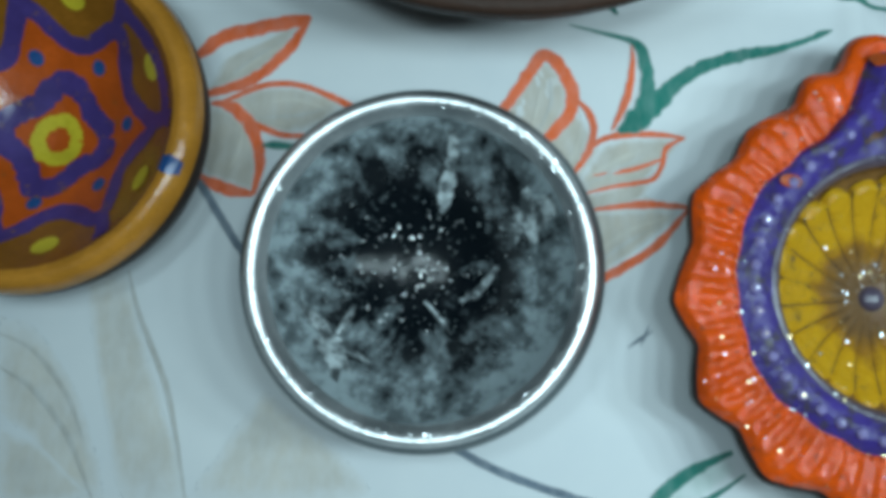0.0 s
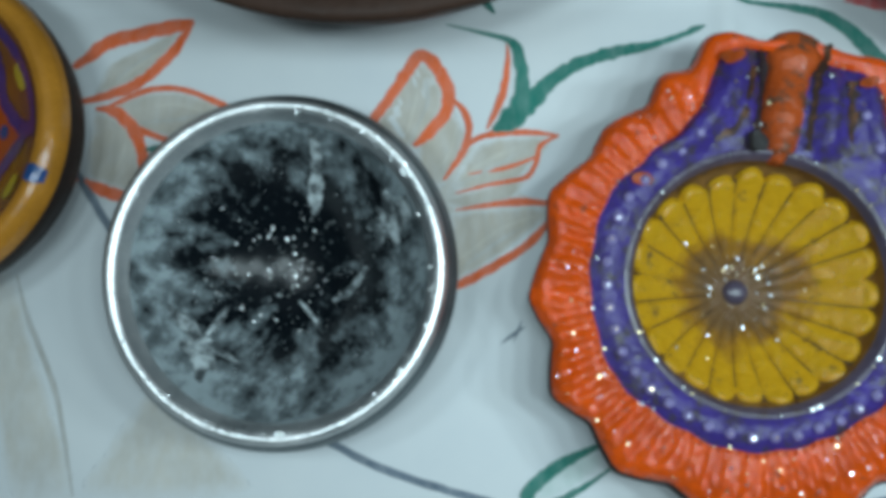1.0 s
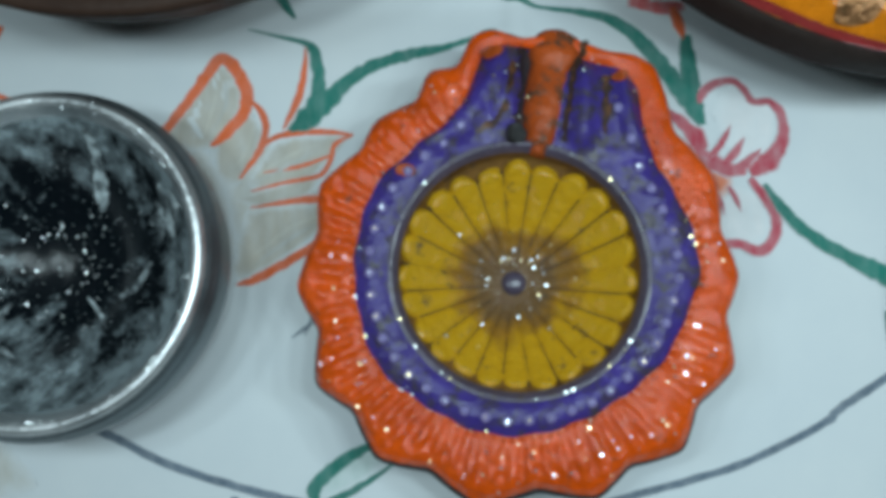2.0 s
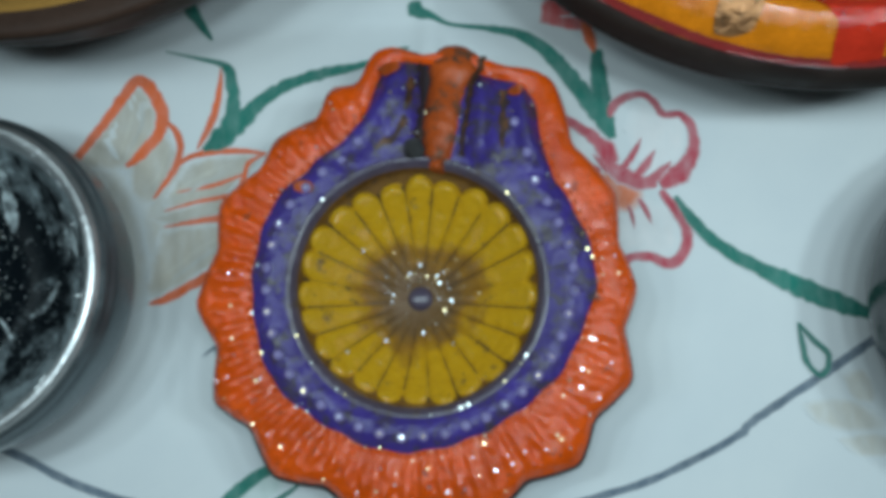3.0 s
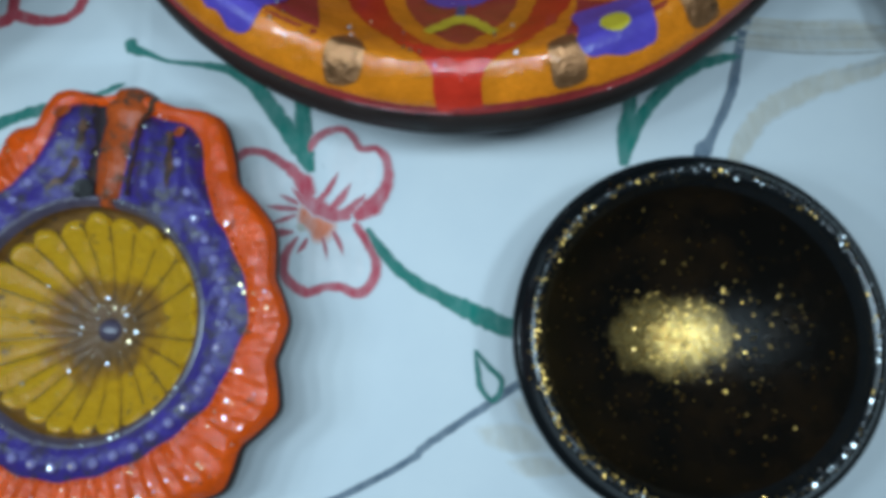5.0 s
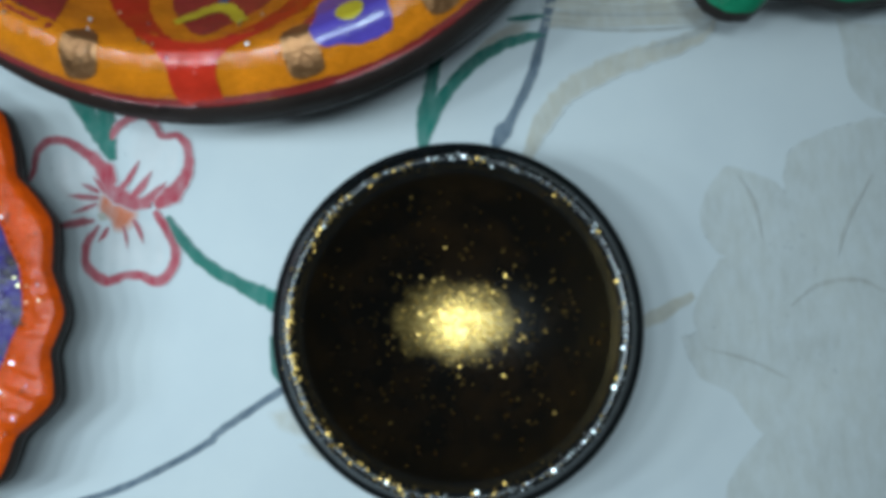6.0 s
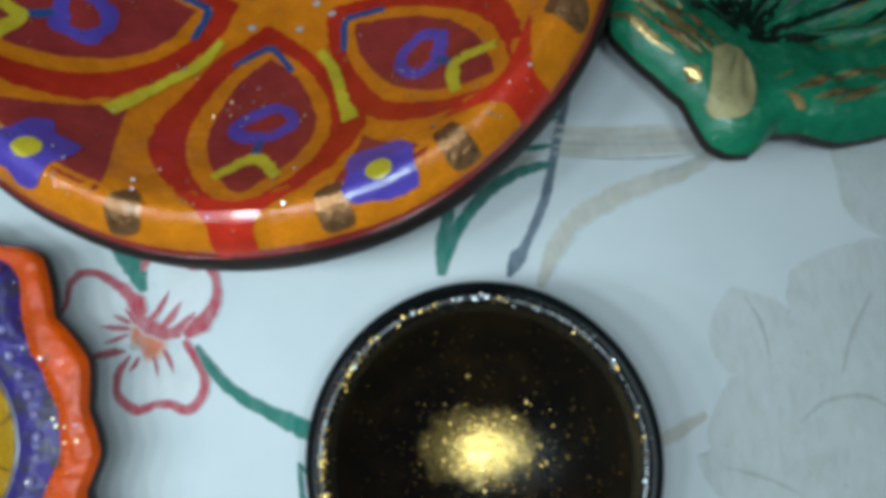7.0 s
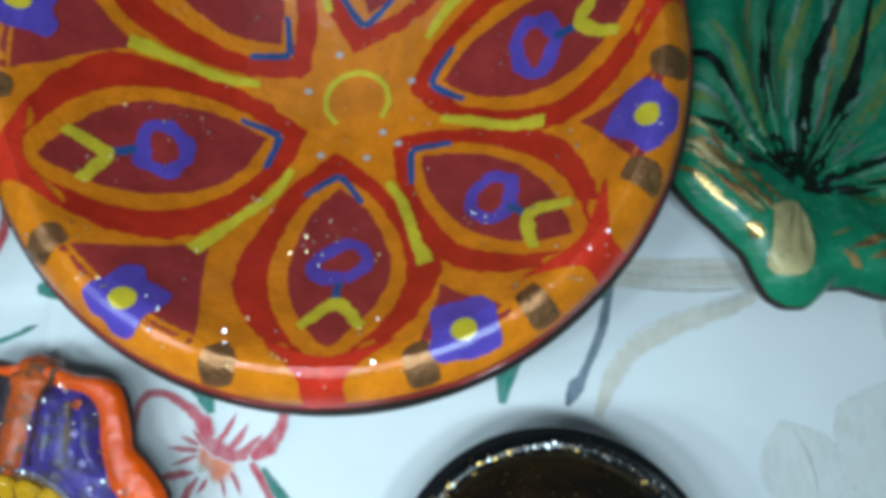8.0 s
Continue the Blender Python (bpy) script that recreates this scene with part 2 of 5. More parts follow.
# painted motifs, in mm on the table
# orange lily behind the ochre bowl
wash("tan", (-62.3, 59.1), (-58.7, 67.2), (-49.1, 72.7), (-42.2, 76.6), (-43.9, 70.6), (-51.2, 63.1))
wash("tan", (-60.5, 55.5), (-53.7, 58.7), (-43.9, 60.4), (-35.3, 59.3), (-27.9, 56.7), (-34.8, 50.7), (-47.3, 48.8))
wash("tan", (-61.7, 55.5), (-56.2, 54.3), (-50.1, 48.7), (-48.8, 41.0), (-49.6, 33.9), (-56.0, 35.8), (-62.6, 39.0))
brush("orange", (-67.9, 66.2, 2.6), (-63.9, 69.6, 2.9), (-59.2, 73.6, 3.7), (-49.4, 76.4, 3.7), (-40.9, 78.5, 3.4), (-38.4, 79.5, 1.7))
brush("orange", (-38.4, 79.5, 1.3), (-41.9, 72.2, 2.6), (-46.4, 66.2, 2.6), (-52.5, 61.6, 2.6), (-61.5, 58.4, 1.8), (-66.4, 57.2, 1.5))
brush("orange", (-59.1, 56, 1.3), (-53.7, 58.5, 1.3), (-46.8, 61.1, 1.5), (-38.3, 60.8, 1.3), (-27.9, 56.8, 1.5), (-22.4, 54, 1))
brush("orange", (-61.3, 55.9, 1.6), (-56.2, 55, 2.7), (-51.4, 50.8, 3.2), (-48.7, 45.2, 2.7), (-48, 39.6, 2.2), (-49.1, 33.2, 2))
brush("orange", (-64.7, 37.8, 2.5), (-60.3, 36, 2.5), (-54.5, 34, 2.8), (-49.1, 33.2, 2))
brush("orange", (-57.6, 54.9, 1.1), (-51.7, 51.5, 1.4), (-43, 48.3, 1.4), (-34.6, 48.6, 1.1))
brush("teal", (-47.7, 45.5, 1.4), (-44.2, 45.7, 2), (-37.2, 45.4, 1.6))
brush("slate", (-66.4, 41.7, 1.8), (-63.2, 36.9, 1.8), (-57.6, 28.7, 1.8), (-52.1, 21, 1.8), (-44.5, 12, 1.8), (-34.1, 0.4, 1.8), (-19.8, -12.1, 1.7), (-6.1, -20.7, 1.7), (-0.2, -23.1, 1.8), (13.9, -29.3, 1.8), (30.3, -34, 1.7), (47.9, -37.6, 1.7), (61.2, -39.3, 1.7), (78.3, -40, 1.7), (97.8, -39.2, 1.7), (110.7, -37.3, 1.7), (121, -34.2, 1.7), (146.5, -26.4, 1.6), (166, -16.8, 1.6), (170, -13.2, 1.7), (183.8, -4.4, 1.8), (197.1, 4.3, 1.8), (209.2, 12.3, 1.8))
# long slate stem that runs under the dishes
# orange lily between the silver bowl and the scalloped lamp
wash("pale", (12.3, 54.9), (20.2, 69.5), (26.4, 62.4), (31.0, 53.2), (34.6, 48.3), (51.6, 50.3), (48.3, 43.0), (45.0, 35.3), (51.7, 33.1), (45.1, 25.7), (32.5, 15.9), (24.9, 24.5), (21.7, 41.0))
wash("pale", (1.0, 41.0), (9.0, 52.5), (18.0, 47.0), (24.0, 36.0), (28.0, 15.5), (20.0, 10.0), (8.0, 20.0))
wash("tan", (4.5, 46.5), (10.9, 55.2), (15.5, 63.6), (20.2, 69.5), (25.2, 65.3), (26.5, 58.1), (21.5, 48.0), (14.6, 46.5))
wash("tan", (20.1, 48.0), (26.8, 56.7), (31.7, 52.5), (31.9, 46.8), (27.3, 38.3), (21.7, 39.6))
wash("tan", (28.6, 38.4), (35.3, 48.3), (44.8, 50.6), (53.0, 50.1), (48.9, 44.4), (43.6, 39.4), (31.4, 36.3))
wash("tan", (26.0, 34.1), (39.5, 38.3), (46.3, 39.5), (42.9, 35.2), (31.5, 32.6))
wash("tan", (28.8, 31.4), (39.6, 32.8), (53.1, 33.2), (46.4, 25.8), (32.5, 15.9), (26.4, 16.4))
brush("orange", (-1.0, 38.0, 1.4), (3.6, 45.6, 1.8), (8.2, 52.7, 2.2), (12.8, 59.3, 2.5), (16.8, 65.8, 2.8), (20.2, 70.7, 2.8), (24.5, 67.4, 3), (27.4, 61.7, 3), (26.6, 55.9, 2.7), (22.8, 50.9, 2.5), (19.4, 47.7, 2))
brush("orange", (28.1, 60.3, 1), (31.7, 56, 1.7), (32.7, 51.8, 1.7), (31.2, 46.1, 1.6), (27, 39.4, 1.1))
brush("orange", (30.5, 45.4, 0.7), (34.6, 49.7, 1.2), (40.7, 51.5, 1.6), (48.9, 51.7, 1.3), (54.6, 51.1, 1.1))
brush("orange", (54.6, 51.1, 0.9), (50.3, 48.6, 1.1), (49, 43.7, 1.1), (46.3, 40.4, 1.1), (38.2, 38.6, 0.9), (30, 36.3, 0.7))
brush("orange", (50.3, 46.1, 0.7), (42.2, 42.9, 1), (32.7, 41, 0.5))
brush("orange", (30.1, 32.2, 0.6), (38.2, 33.6, 1.2), (46.3, 34.6, 1.7), (55.1, 34.3, 1.9))
brush("orange", (55.7, 34.3, 1.4), (50.4, 27.2, 1.7), (45.1, 22.3, 1.9), (38.5, 18.1, 2.1), (32.5, 14.6, 2.1), (27.9, 13.1, 1.4))
brush("orange", (41.5, 74, 0.6), (41.8, 69.9, 1.1), (41.2, 63.4, 1.7), (39.5, 57.6, 1.7), (37.1, 52.3, 1.1))
brush("white", (20, 63.7, 0.4), (19.1, 57.9, 0.8), (17.3, 50.1, 0.6))
brush("dusk", (21.7, 65.2, 0.3), (22.3, 58.7, 0.7), (19.4, 50.8, 0.3))
brush("white", (46.2, 48.5, 0.4), (38.1, 44.9, 1), (30.6, 39.8, 0.5))
brush("dusk", (44.9, 46.4, 0.3), (37.4, 42, 0.7), (30, 38.1, 0.3))
brush("white", (50.4, 31.7, 0.4), (41, 27.7, 0.9), (31.7, 20.6, 0.6))
brush("dusk", (47.7, 29.2, 0.3), (39.7, 24.2, 0.7), (31.8, 17.9, 0.4))
brush("white", (29.7, 53.6, 0.3), (28.4, 46.8, 0.8), (25.1, 41.8, 0.4))
brush("dusk", (-44.8, 72.8, 0.3), (-51.5, 67.5, 0.7), (-58.2, 62.1, 0.4))
brush("dusk", (-30.9, 55.8, 0.3), (-39.2, 53.4, 0.7), (-50.3, 52.3, 0.4))
brush("white", (-53.1, 51.5, 0.3), (-53.3, 45.1, 0.8), (-56.2, 37.9, 0.4))
brush("white", (-56.8, 62.2, 0.6), (-51.5, 66.7, 1), (-46.1, 70.6, 0.7))
brush("white", (-46.4, 56.7, 0.5), (-39.4, 57, 0.8), (-32.3, 55.1, 0.6))
# green leaves of that lily
brush("teal", (38.6, 51.9, 2.4), (42.7, 55.5, 3.9), (45.1, 59.9, 3.6), (45.3, 65.6, 3), (43.9, 72.8, 2.4), (41.1, 75.4, 1.5), (34.8, 77.1, 0.9), (26.3, 79.2, 0.5))
brush("teal", (39, 52.1, 3), (42.7, 54.8, 5.3), (47.5, 59.2, 4.3), (52.9, 65, 3.3), (59.8, 69.4, 3), (68, 72.2, 3), (76.2, 74, 2), (84.5, 77, 1.3), (87.2, 78.5, 1.6), (90, 79.6, 0.7))
wash("mint", (48.5, -36.8), (50.9, -31.5), (60.7, -25.1), (66.6, -23.6), (64.8, -28.2), (55.7, -34.5))
brush("teal", (49.9, -38, 2.6), (48.8, -34.2, 2.9), (52.2, -30.1, 2.9), (58, -25.9, 2.3), (65.8, -21.9, 1.8))
brush("teal", (49.5, -38, 1.9), (55.8, -35.4, 1.7), (62.2, -31.6, 1.1), (68.7, -26.7, 0.9))
# frayed thread and a speck
brush("slate", (41.8, 0.5, 0.4), (44.6, 2.7, 0.7), (47.5, 4.8, 0.4))
brush("slate", (44.7, 1.1, 0.3), (45.9, 4.1, 0.5), (46.5, 6.1, 0.3))
brush("slate", (29.4, -36.8, 1.6), (30.4, -37.1, 1.6), (31.3, -37.5, 1.6))
# pale leaves at the near edge
wash("pale", (-89.1, 14.2), (-80.0, 14.6), (-72.8, -2.8), (-66.5, -18.4), (-59.2, -39.0), (-73.9, -39.8), (-79.7, -23.0), (-85.1, -3.4))
wash("pale", (-108.7, 1.0), (-100.0, -1.3), (-88.8, -14.2), (-81.7, -29.6), (-79.3, -40.1), (-88.7, -40.6), (-97.0, -27.8), (-106.1, -20.4))
wash("pale", (-42.5, -13.2), (-34.0, -19.3), (-24.2, -26.6), (-18.3, -36.7), (-55.2, -38.7), (-52.1, -28.1), (-47.4, -20.0))
wash("pale", (-105.5, -25.7), (-95.4, -29.1), (-86.4, -36.4), (-83.3, -40.3), (-103.6, -41.4))
brush("dusk", (-107.2, -11.1, 0.8), (-98.3, -16, 1.2), (-88.9, -26.1, 1.2), (-81.3, -40.2, 1))
brush("dusk", (-77.8, 13.3, 0.6), (-74, 2.6, 1.1), (-65.4, -15.7, 1.1), (-59.2, -39, 0.9))
brush("dusk", (-108.2, -3.1, 0.5), (-99.4, -6.7, 1), (-89.9, -16.9, 1), (-84.7, -27.2, 0.5))
# crimson flower behind, cut by the crease
brush("crimson", (48.8, 118.8, 2.6), (42.6, 107, 2.5), (42.4, 101.1, 3.2), (49, 96.8, 3.8), (56.8, 97.5, 3.1), (58.4, 103.3, 3.1), (56.8, 111.8, 2.5), (54.2, 122.1, 2.2))
brush("crimson", (58, 105, 2), (59.3, 99.1, 3), (68.5, 97.1, 2.5), (75.4, 99.3, 2.5), (78.2, 106.2, 2.8), (78.6, 112.9, 2.5), (75.7, 121.5, 2))
brush("crimson", (80, 109.2, 1.8), (85.1, 108, 2.2), (89.6, 111.8, 2.2), (91.7, 117.7, 1.8))
brush("teal", (30.2, 96.4, 4.6), (31.7, 92.3, 3.8), (34.7, 87.3, 2.6), (38.3, 82.4, 1.1))
# crimson and orange bud
wash("red", (123.3, 86.3), (124.4, 91.8), (131.3, 93.2), (137.0, 90.0), (138.0, 85.3), (132.5, 83.9), (127.6, 85.2))
brush("orange", (134.7, 86.2, 2.9), (136, 81.5, 2.6), (137, 76.9, 1.4))
# leaf and stem above the pink flower
brush("teal", (89.9, 88.2, 1.2), (91.3, 89.8, 3.2), (93.7, 88.1, 2), (101.4, 86, 1), (112.1, 84.5, 1.9), (119.7, 82.2, 3.1), (125.8, 76.8, 3.8), (131.8, 68.9, 4), (136.9, 61.2, 4), (139.8, 55.1, 2.8))
brush("teal", (137.6, 78.2, 3.9), (137.7, 71.2, 3.9), (138.6, 63.5, 3.8), (140.6, 54.4, 3.4))
# pink flower
wash("bloom", (142.8, 57.3), (145.8, 63.4), (150.2, 65.6), (153.8, 61.0), (158.8, 59.8), (159.4, 54.1), (155.7, 46.7), (149.2, 44.6))
wash("bloom", (125.2, 58.3), (131.8, 58.2), (138.4, 51.4), (140.5, 44.0), (134.8, 39.6), (127.5, 44.1), (124.5, 51.5))
wash("bloom", (138.3, 36.7), (144.8, 39.5), (154.8, 38.0), (156.8, 32.2), (155.2, 25.8), (148.9, 24.4), (144.7, 25.9), (139.0, 26.6))
brush("pink", (140.1, 59.9, 2.2), (140.5, 61.8, 2.5), (142, 63.7, 2.2), (144.5, 65.3, 2), (148.3, 65.7, 1.8), (150.9, 63.8, 1.8), (153.3, 60.5, 1.8), (157.2, 60.4, 1.8), (159.7, 57.5, 2.3), (160.3, 52.4, 2.8), (158.6, 48, 3.9), (155.6, 44.8, 5), (151.8, 42.5, 3.9))
brush("pink", (117.5, 48, 1.3), (119.9, 51.5, 1.5), (120.7, 56.8, 2), (123.3, 59.8, 2.2), (127.7, 59.9, 2.2), (132.2, 57.5, 2.5), (136.2, 54.3, 3.2), (139.2, 50.8, 4.7), (139.9, 46.6, 4.3))
brush("pink", (122.5, 38, 1.3), (127.6, 37.8, 1.6), (132.6, 38.7, 2.1), (136.5, 38.9, 1.3))
brush("pink", (137.7, 37.7, 1.3), (135.2, 34.1, 2.2), (134.4, 31, 2.2), (135.2, 27.2, 2.4), (139.9, 23.6, 2.6), (144.2, 24.8, 2.2), (148.6, 24.9, 2.2), (153.7, 23.2, 2.6), (157.1, 27.1, 2.6), (157.5, 31.3, 2.6), (155.4, 36, 2.6), (151.8, 41.1, 2.9))
brush("pink", (138.7, 49.3, 2.3), (141.1, 46, 3.9), (145.6, 43.7, 4.2), (150.9, 42.6, 2.7))
wash("coral", (136.9, 45.0), (139.6, 48.4), (142.5, 45.3), (146.5, 43.9), (147.7, 39.5), (145.4, 35.9), (141.6, 35.8), (140.0, 38.8), (137.0, 41.5))
brush("pink", (142.6, 46.2, 2.1), (145.4, 50.2, 1.8), (147.5, 54.3, 0.4))
brush("pink", (145.6, 44.3, 2.6), (148.5, 47.8, 2.1), (150.8, 51.3, 0.5))
brush("pink", (147.7, 42.7, 2.4), (151.5, 45.6, 1.9), (154.7, 48.5, 0.4))
brush("pink", (146.5, 43.1, 2.8), (149.6, 43.8, 2.3), (152.1, 44.5, 0.5))
brush("pink", (137.5, 46.2, 1.7), (135.4, 47.3, 1.4), (132.7, 48.5, 0.3))
brush("pink", (137.3, 44.7, 1.9), (133.6, 45.1, 1.6), (129.3, 45.6, 0.3))
brush("pink", (137, 43.3, 1.4), (133.9, 42.1, 1.2), (130.2, 41, 0.3))
brush("pink", (139, 45.8, 1.4), (137.6, 48.1, 1.2), (135.6, 50.4, 0.3))
brush("pink", (146.5, 39, 1.7), (148.2, 35.9, 1.3), (149.3, 32.8, 0.3))
brush("pink", (143.9, 37.4, 0.9), (144.8, 34.5, 0.8), (145.2, 31.6, 0.2))
brush("pink", (140.1, 37.2, 1.4), (139.1, 35.3, 1.2), (137.5, 33.4, 0.3))
brush("pink", (141.1, 45.1, 1.2), (142.7, 47.1, 1), (143.7, 49.1, 0.2))
brush("white", (137.3, 40.6, 0.9), (138.4, 40, 1.8), (139.7, 39.4, 0.7))
brush("teal", (155.1, 39.7, 1.8), (159.5, 33.3, 2.6), (165.3, 27.4, 2.9), (173.9, 22.3, 3.2), (182.2, 18.2, 4.3), (190.9, 14.4, 4.5), (199.2, 11.3, 4.2))
# small outlined leaf and faint twig beside the black bowl
brush("teal", (182, 9.4, 0.7), (185, 5.6, 1.2), (188.2, 2.3, 1.2), (187.7, -1.1, 1.2), (185.9, -2.6, 1), (183.3, 0.3, 1.2), (182.6, 4.3, 1.2), (182, 9.4, 0.7))
wash("pale", (180.9, -9.0), (187.6, -7.7), (195.6, -9.0), (200.6, -14.1), (192.5, -15.4), (184.7, -13.5))
wash("pale", (190.6, -2.4), (196.1, -1.1), (198.4, -6.3), (196.9, -9.0), (193.0, -7.7))
wash("pale", (188.5, -16.7), (197.8, -15.4), (205.5, -19.5), (193.6, -20.6))
# stems and grass between the large plate and the black bowl
brush("slate", (256.2, 103.5, 2.1), (254, 97.5, 2.1), (250.9, 85.7, 2.1), (248.2, 75.5, 2.3), (245, 68.3, 2.1), (241.8, 62, 2.3), (239.7, 58.8, 4), (237.2, 54.3, 2.1))
brush("teal", (219.6, 55.3, 3.4), (220.3, 62.6, 3.4), (222, 71.3, 3.1), (223.8, 80.1, 2.8), (226.7, 90.4, 2.1))
brush("teal", (220, 55.3, 2.3), (222.3, 62.4, 2.6), (225.8, 69.6, 3.1), (231.9, 76.6, 3.4), (240, 82, 2.9), (247.2, 84.2, 2.6), (251.5, 84.5, 1.4))
brush("teal", (241.8, 89.3, 1.4), (246.8, 89.7, 1.7), (251.8, 90.1, 1))
brush("teal", (243.6, 96, 1), (249.4, 96.7, 1.7), (253.7, 97.6, 1))
wash("tan", (223.6, 66.8), (229.7, 76.7), (237.3, 85.1), (244.6, 89.1), (247.4, 86.7), (237.1, 80.7), (229.6, 74.5))
wash("tan", (250.7, 94.7), (266.3, 94.4), (284.6, 93.8), (293.9, 88.6), (284.0, 86.3), (265.8, 86.4), (250.9, 86.9))
brush("dusk", (251, 87.2, 0.5), (265.7, 85.4, 0.8), (279.7, 84.9, 0.8), (292.3, 85.8, 0.5))
brush("dusk", (251.9, 91.6, 0.4), (266, 89.9, 0.7), (284.2, 89, 0.4))
brush("white", (252.7, 93.1, 0.5), (267.6, 92, 0.8), (283, 91.2, 0.5))
brush("fawn", (245.4, 51, 4.3), (249.5, 60.8, 4.7), (255.5, 68.4, 5.2), (265, 74.1, 5.7), (275, 77.8, 5.2), (284.9, 80.7, 4.7), (291.5, 84.3, 3.3), (293.8, 87.1, 1.9))
brush("fawn", (251.6, 95, 0.5), (264.8, 93.4, 1.3), (280.3, 92.6, 1.3), (293.5, 92.2, 0.6))
brush("fawn", (251.4, 92.6, 0.7), (264.7, 91, 1.7), (280.1, 90.5, 1.7), (293.3, 90.1, 0.8))
brush("fawn", (251.3, 89.9, 0.5), (264.5, 88.3, 1.3), (279.9, 87.8, 1.3), (293.1, 87.5, 0.6))
brush("fawn", (251.2, 88.1, 0.4), (264.4, 86.8, 1), (279.8, 86.6, 1), (293, 86.3, 0.5))
brush("dusk", (275.1, 79.3, 0.4), (283.6, 81.6, 1.4), (290.1, 84.1, 1.9), (293.4, 86.4, 0.8))
# large faded bloom
wash("faded", (299.9, 34.1), (315.4, 44.3), (331.2, 44.8), (339.6, 28.0), (336.6, 3.1), (324.8, -11.8), (307.7, -6.1), (297.4, 7.3), (294.7, 20.7))
wash("faded", (297.2, 48.8), (293.1, 48.3), (288.5, 41.6), (287.3, 34.7), (291.3, 27.7), (301.7, 25.8), (308.9, 32.2), (307.4, 43.3))
wash("faded", (307.7, 46.1), (309.7, 52.9), (316.7, 56.7), (324.9, 59.1), (334.0, 59.9), (339.5, 48.4), (335.0, 32.3), (319.1, 29.0), (309.1, 33.6))
wash("faded", (291.2, 26.3), (285.0, 15.8), (285.8, 9.1), (297.6, 9.9), (309.8, 14.7), (313.5, 25.2), (302.1, 29.9))
wash("faded", (281.1, 8.0), (284.9, -1.4), (292.3, -5.6), (299.2, -14.8), (310.4, -16.4), (318.1, -3.9), (309.0, 6.8), (296.5, 11.3))
wash("faded", (308.8, 30.9), (324.5, 31.4), (339.3, 25.3), (339.1, 3.0), (325.4, -6.8), (310.8, -1.1), (305.9, 14.9))
wash("faded", (300.6, -13.6), (290.5, -26.2), (293.4, -36.0), (311.8, -38.9), (332.7, -29.6), (332.6, -9.6), (315.3, -6.4))
wash("faded", (323.8, 86.4), (331.7, 84.4), (343.5, 82.1), (343.4, 59.3), (333.1, 61.4), (325.8, 67.5), (324.3, 77.7))
brush("fawn", (270, 10.4, 4), (276.9, 13.5, 3.6), (284.5, 17.8, 3.2))
brush("dusk", (297, 46.7, 0.4), (300.4, 39.5, 0.8), (301.6, 31.2, 0.5))
brush("dusk", (307.2, 14.8, 0.5), (314.2, 19.8, 0.9), (323.4, 20.8, 0.9), (329.2, 17.8, 0.5))
brush("dusk", (286.8, 5.1, 0.4), (296.9, 2.1, 0.8), (305.5, -2.2, 0.5))
brush("dusk", (318.8, 26.3, 0.4), (322.4, 35.6, 0.8), (328.8, 46.3, 0.5))


# ---------------------------------------------------------------- dishes
def lathe_height(profile):
    r = [p[0] for p in profile]
    z = [p[1] for p in profile]
    return lambda x, y: float(np.interp(math.hypot(x, y), r, z))


def ring(cx, cy, rx, ry, w, turn=0.0, n=12, wave=0.0, waves=4, phase=0.0):
    out = []
    for k in range(n * 1 + 1):
        a = 2 * math.pi * k / n
        q = 1 + wave * math.cos(waves * a + phase)
        x, y = rx * q * math.cos(a), ry * q * math.sin(a)
        out.append((cx + x * math.cos(turn) - y * math.sin(turn), cy + x * math.sin(turn) + y * math.cos(turn), w))
    return out


def turn2(points, a):
    """Points given along a petal's axis (outwards, sideways, ...) turned to the angle a."""
    c, s = math.cos(a), math.sin(a)
    return [(p[0] * c - p[1] * s, p[0] * s + p[1] * c, *p[2:]) for p in points]


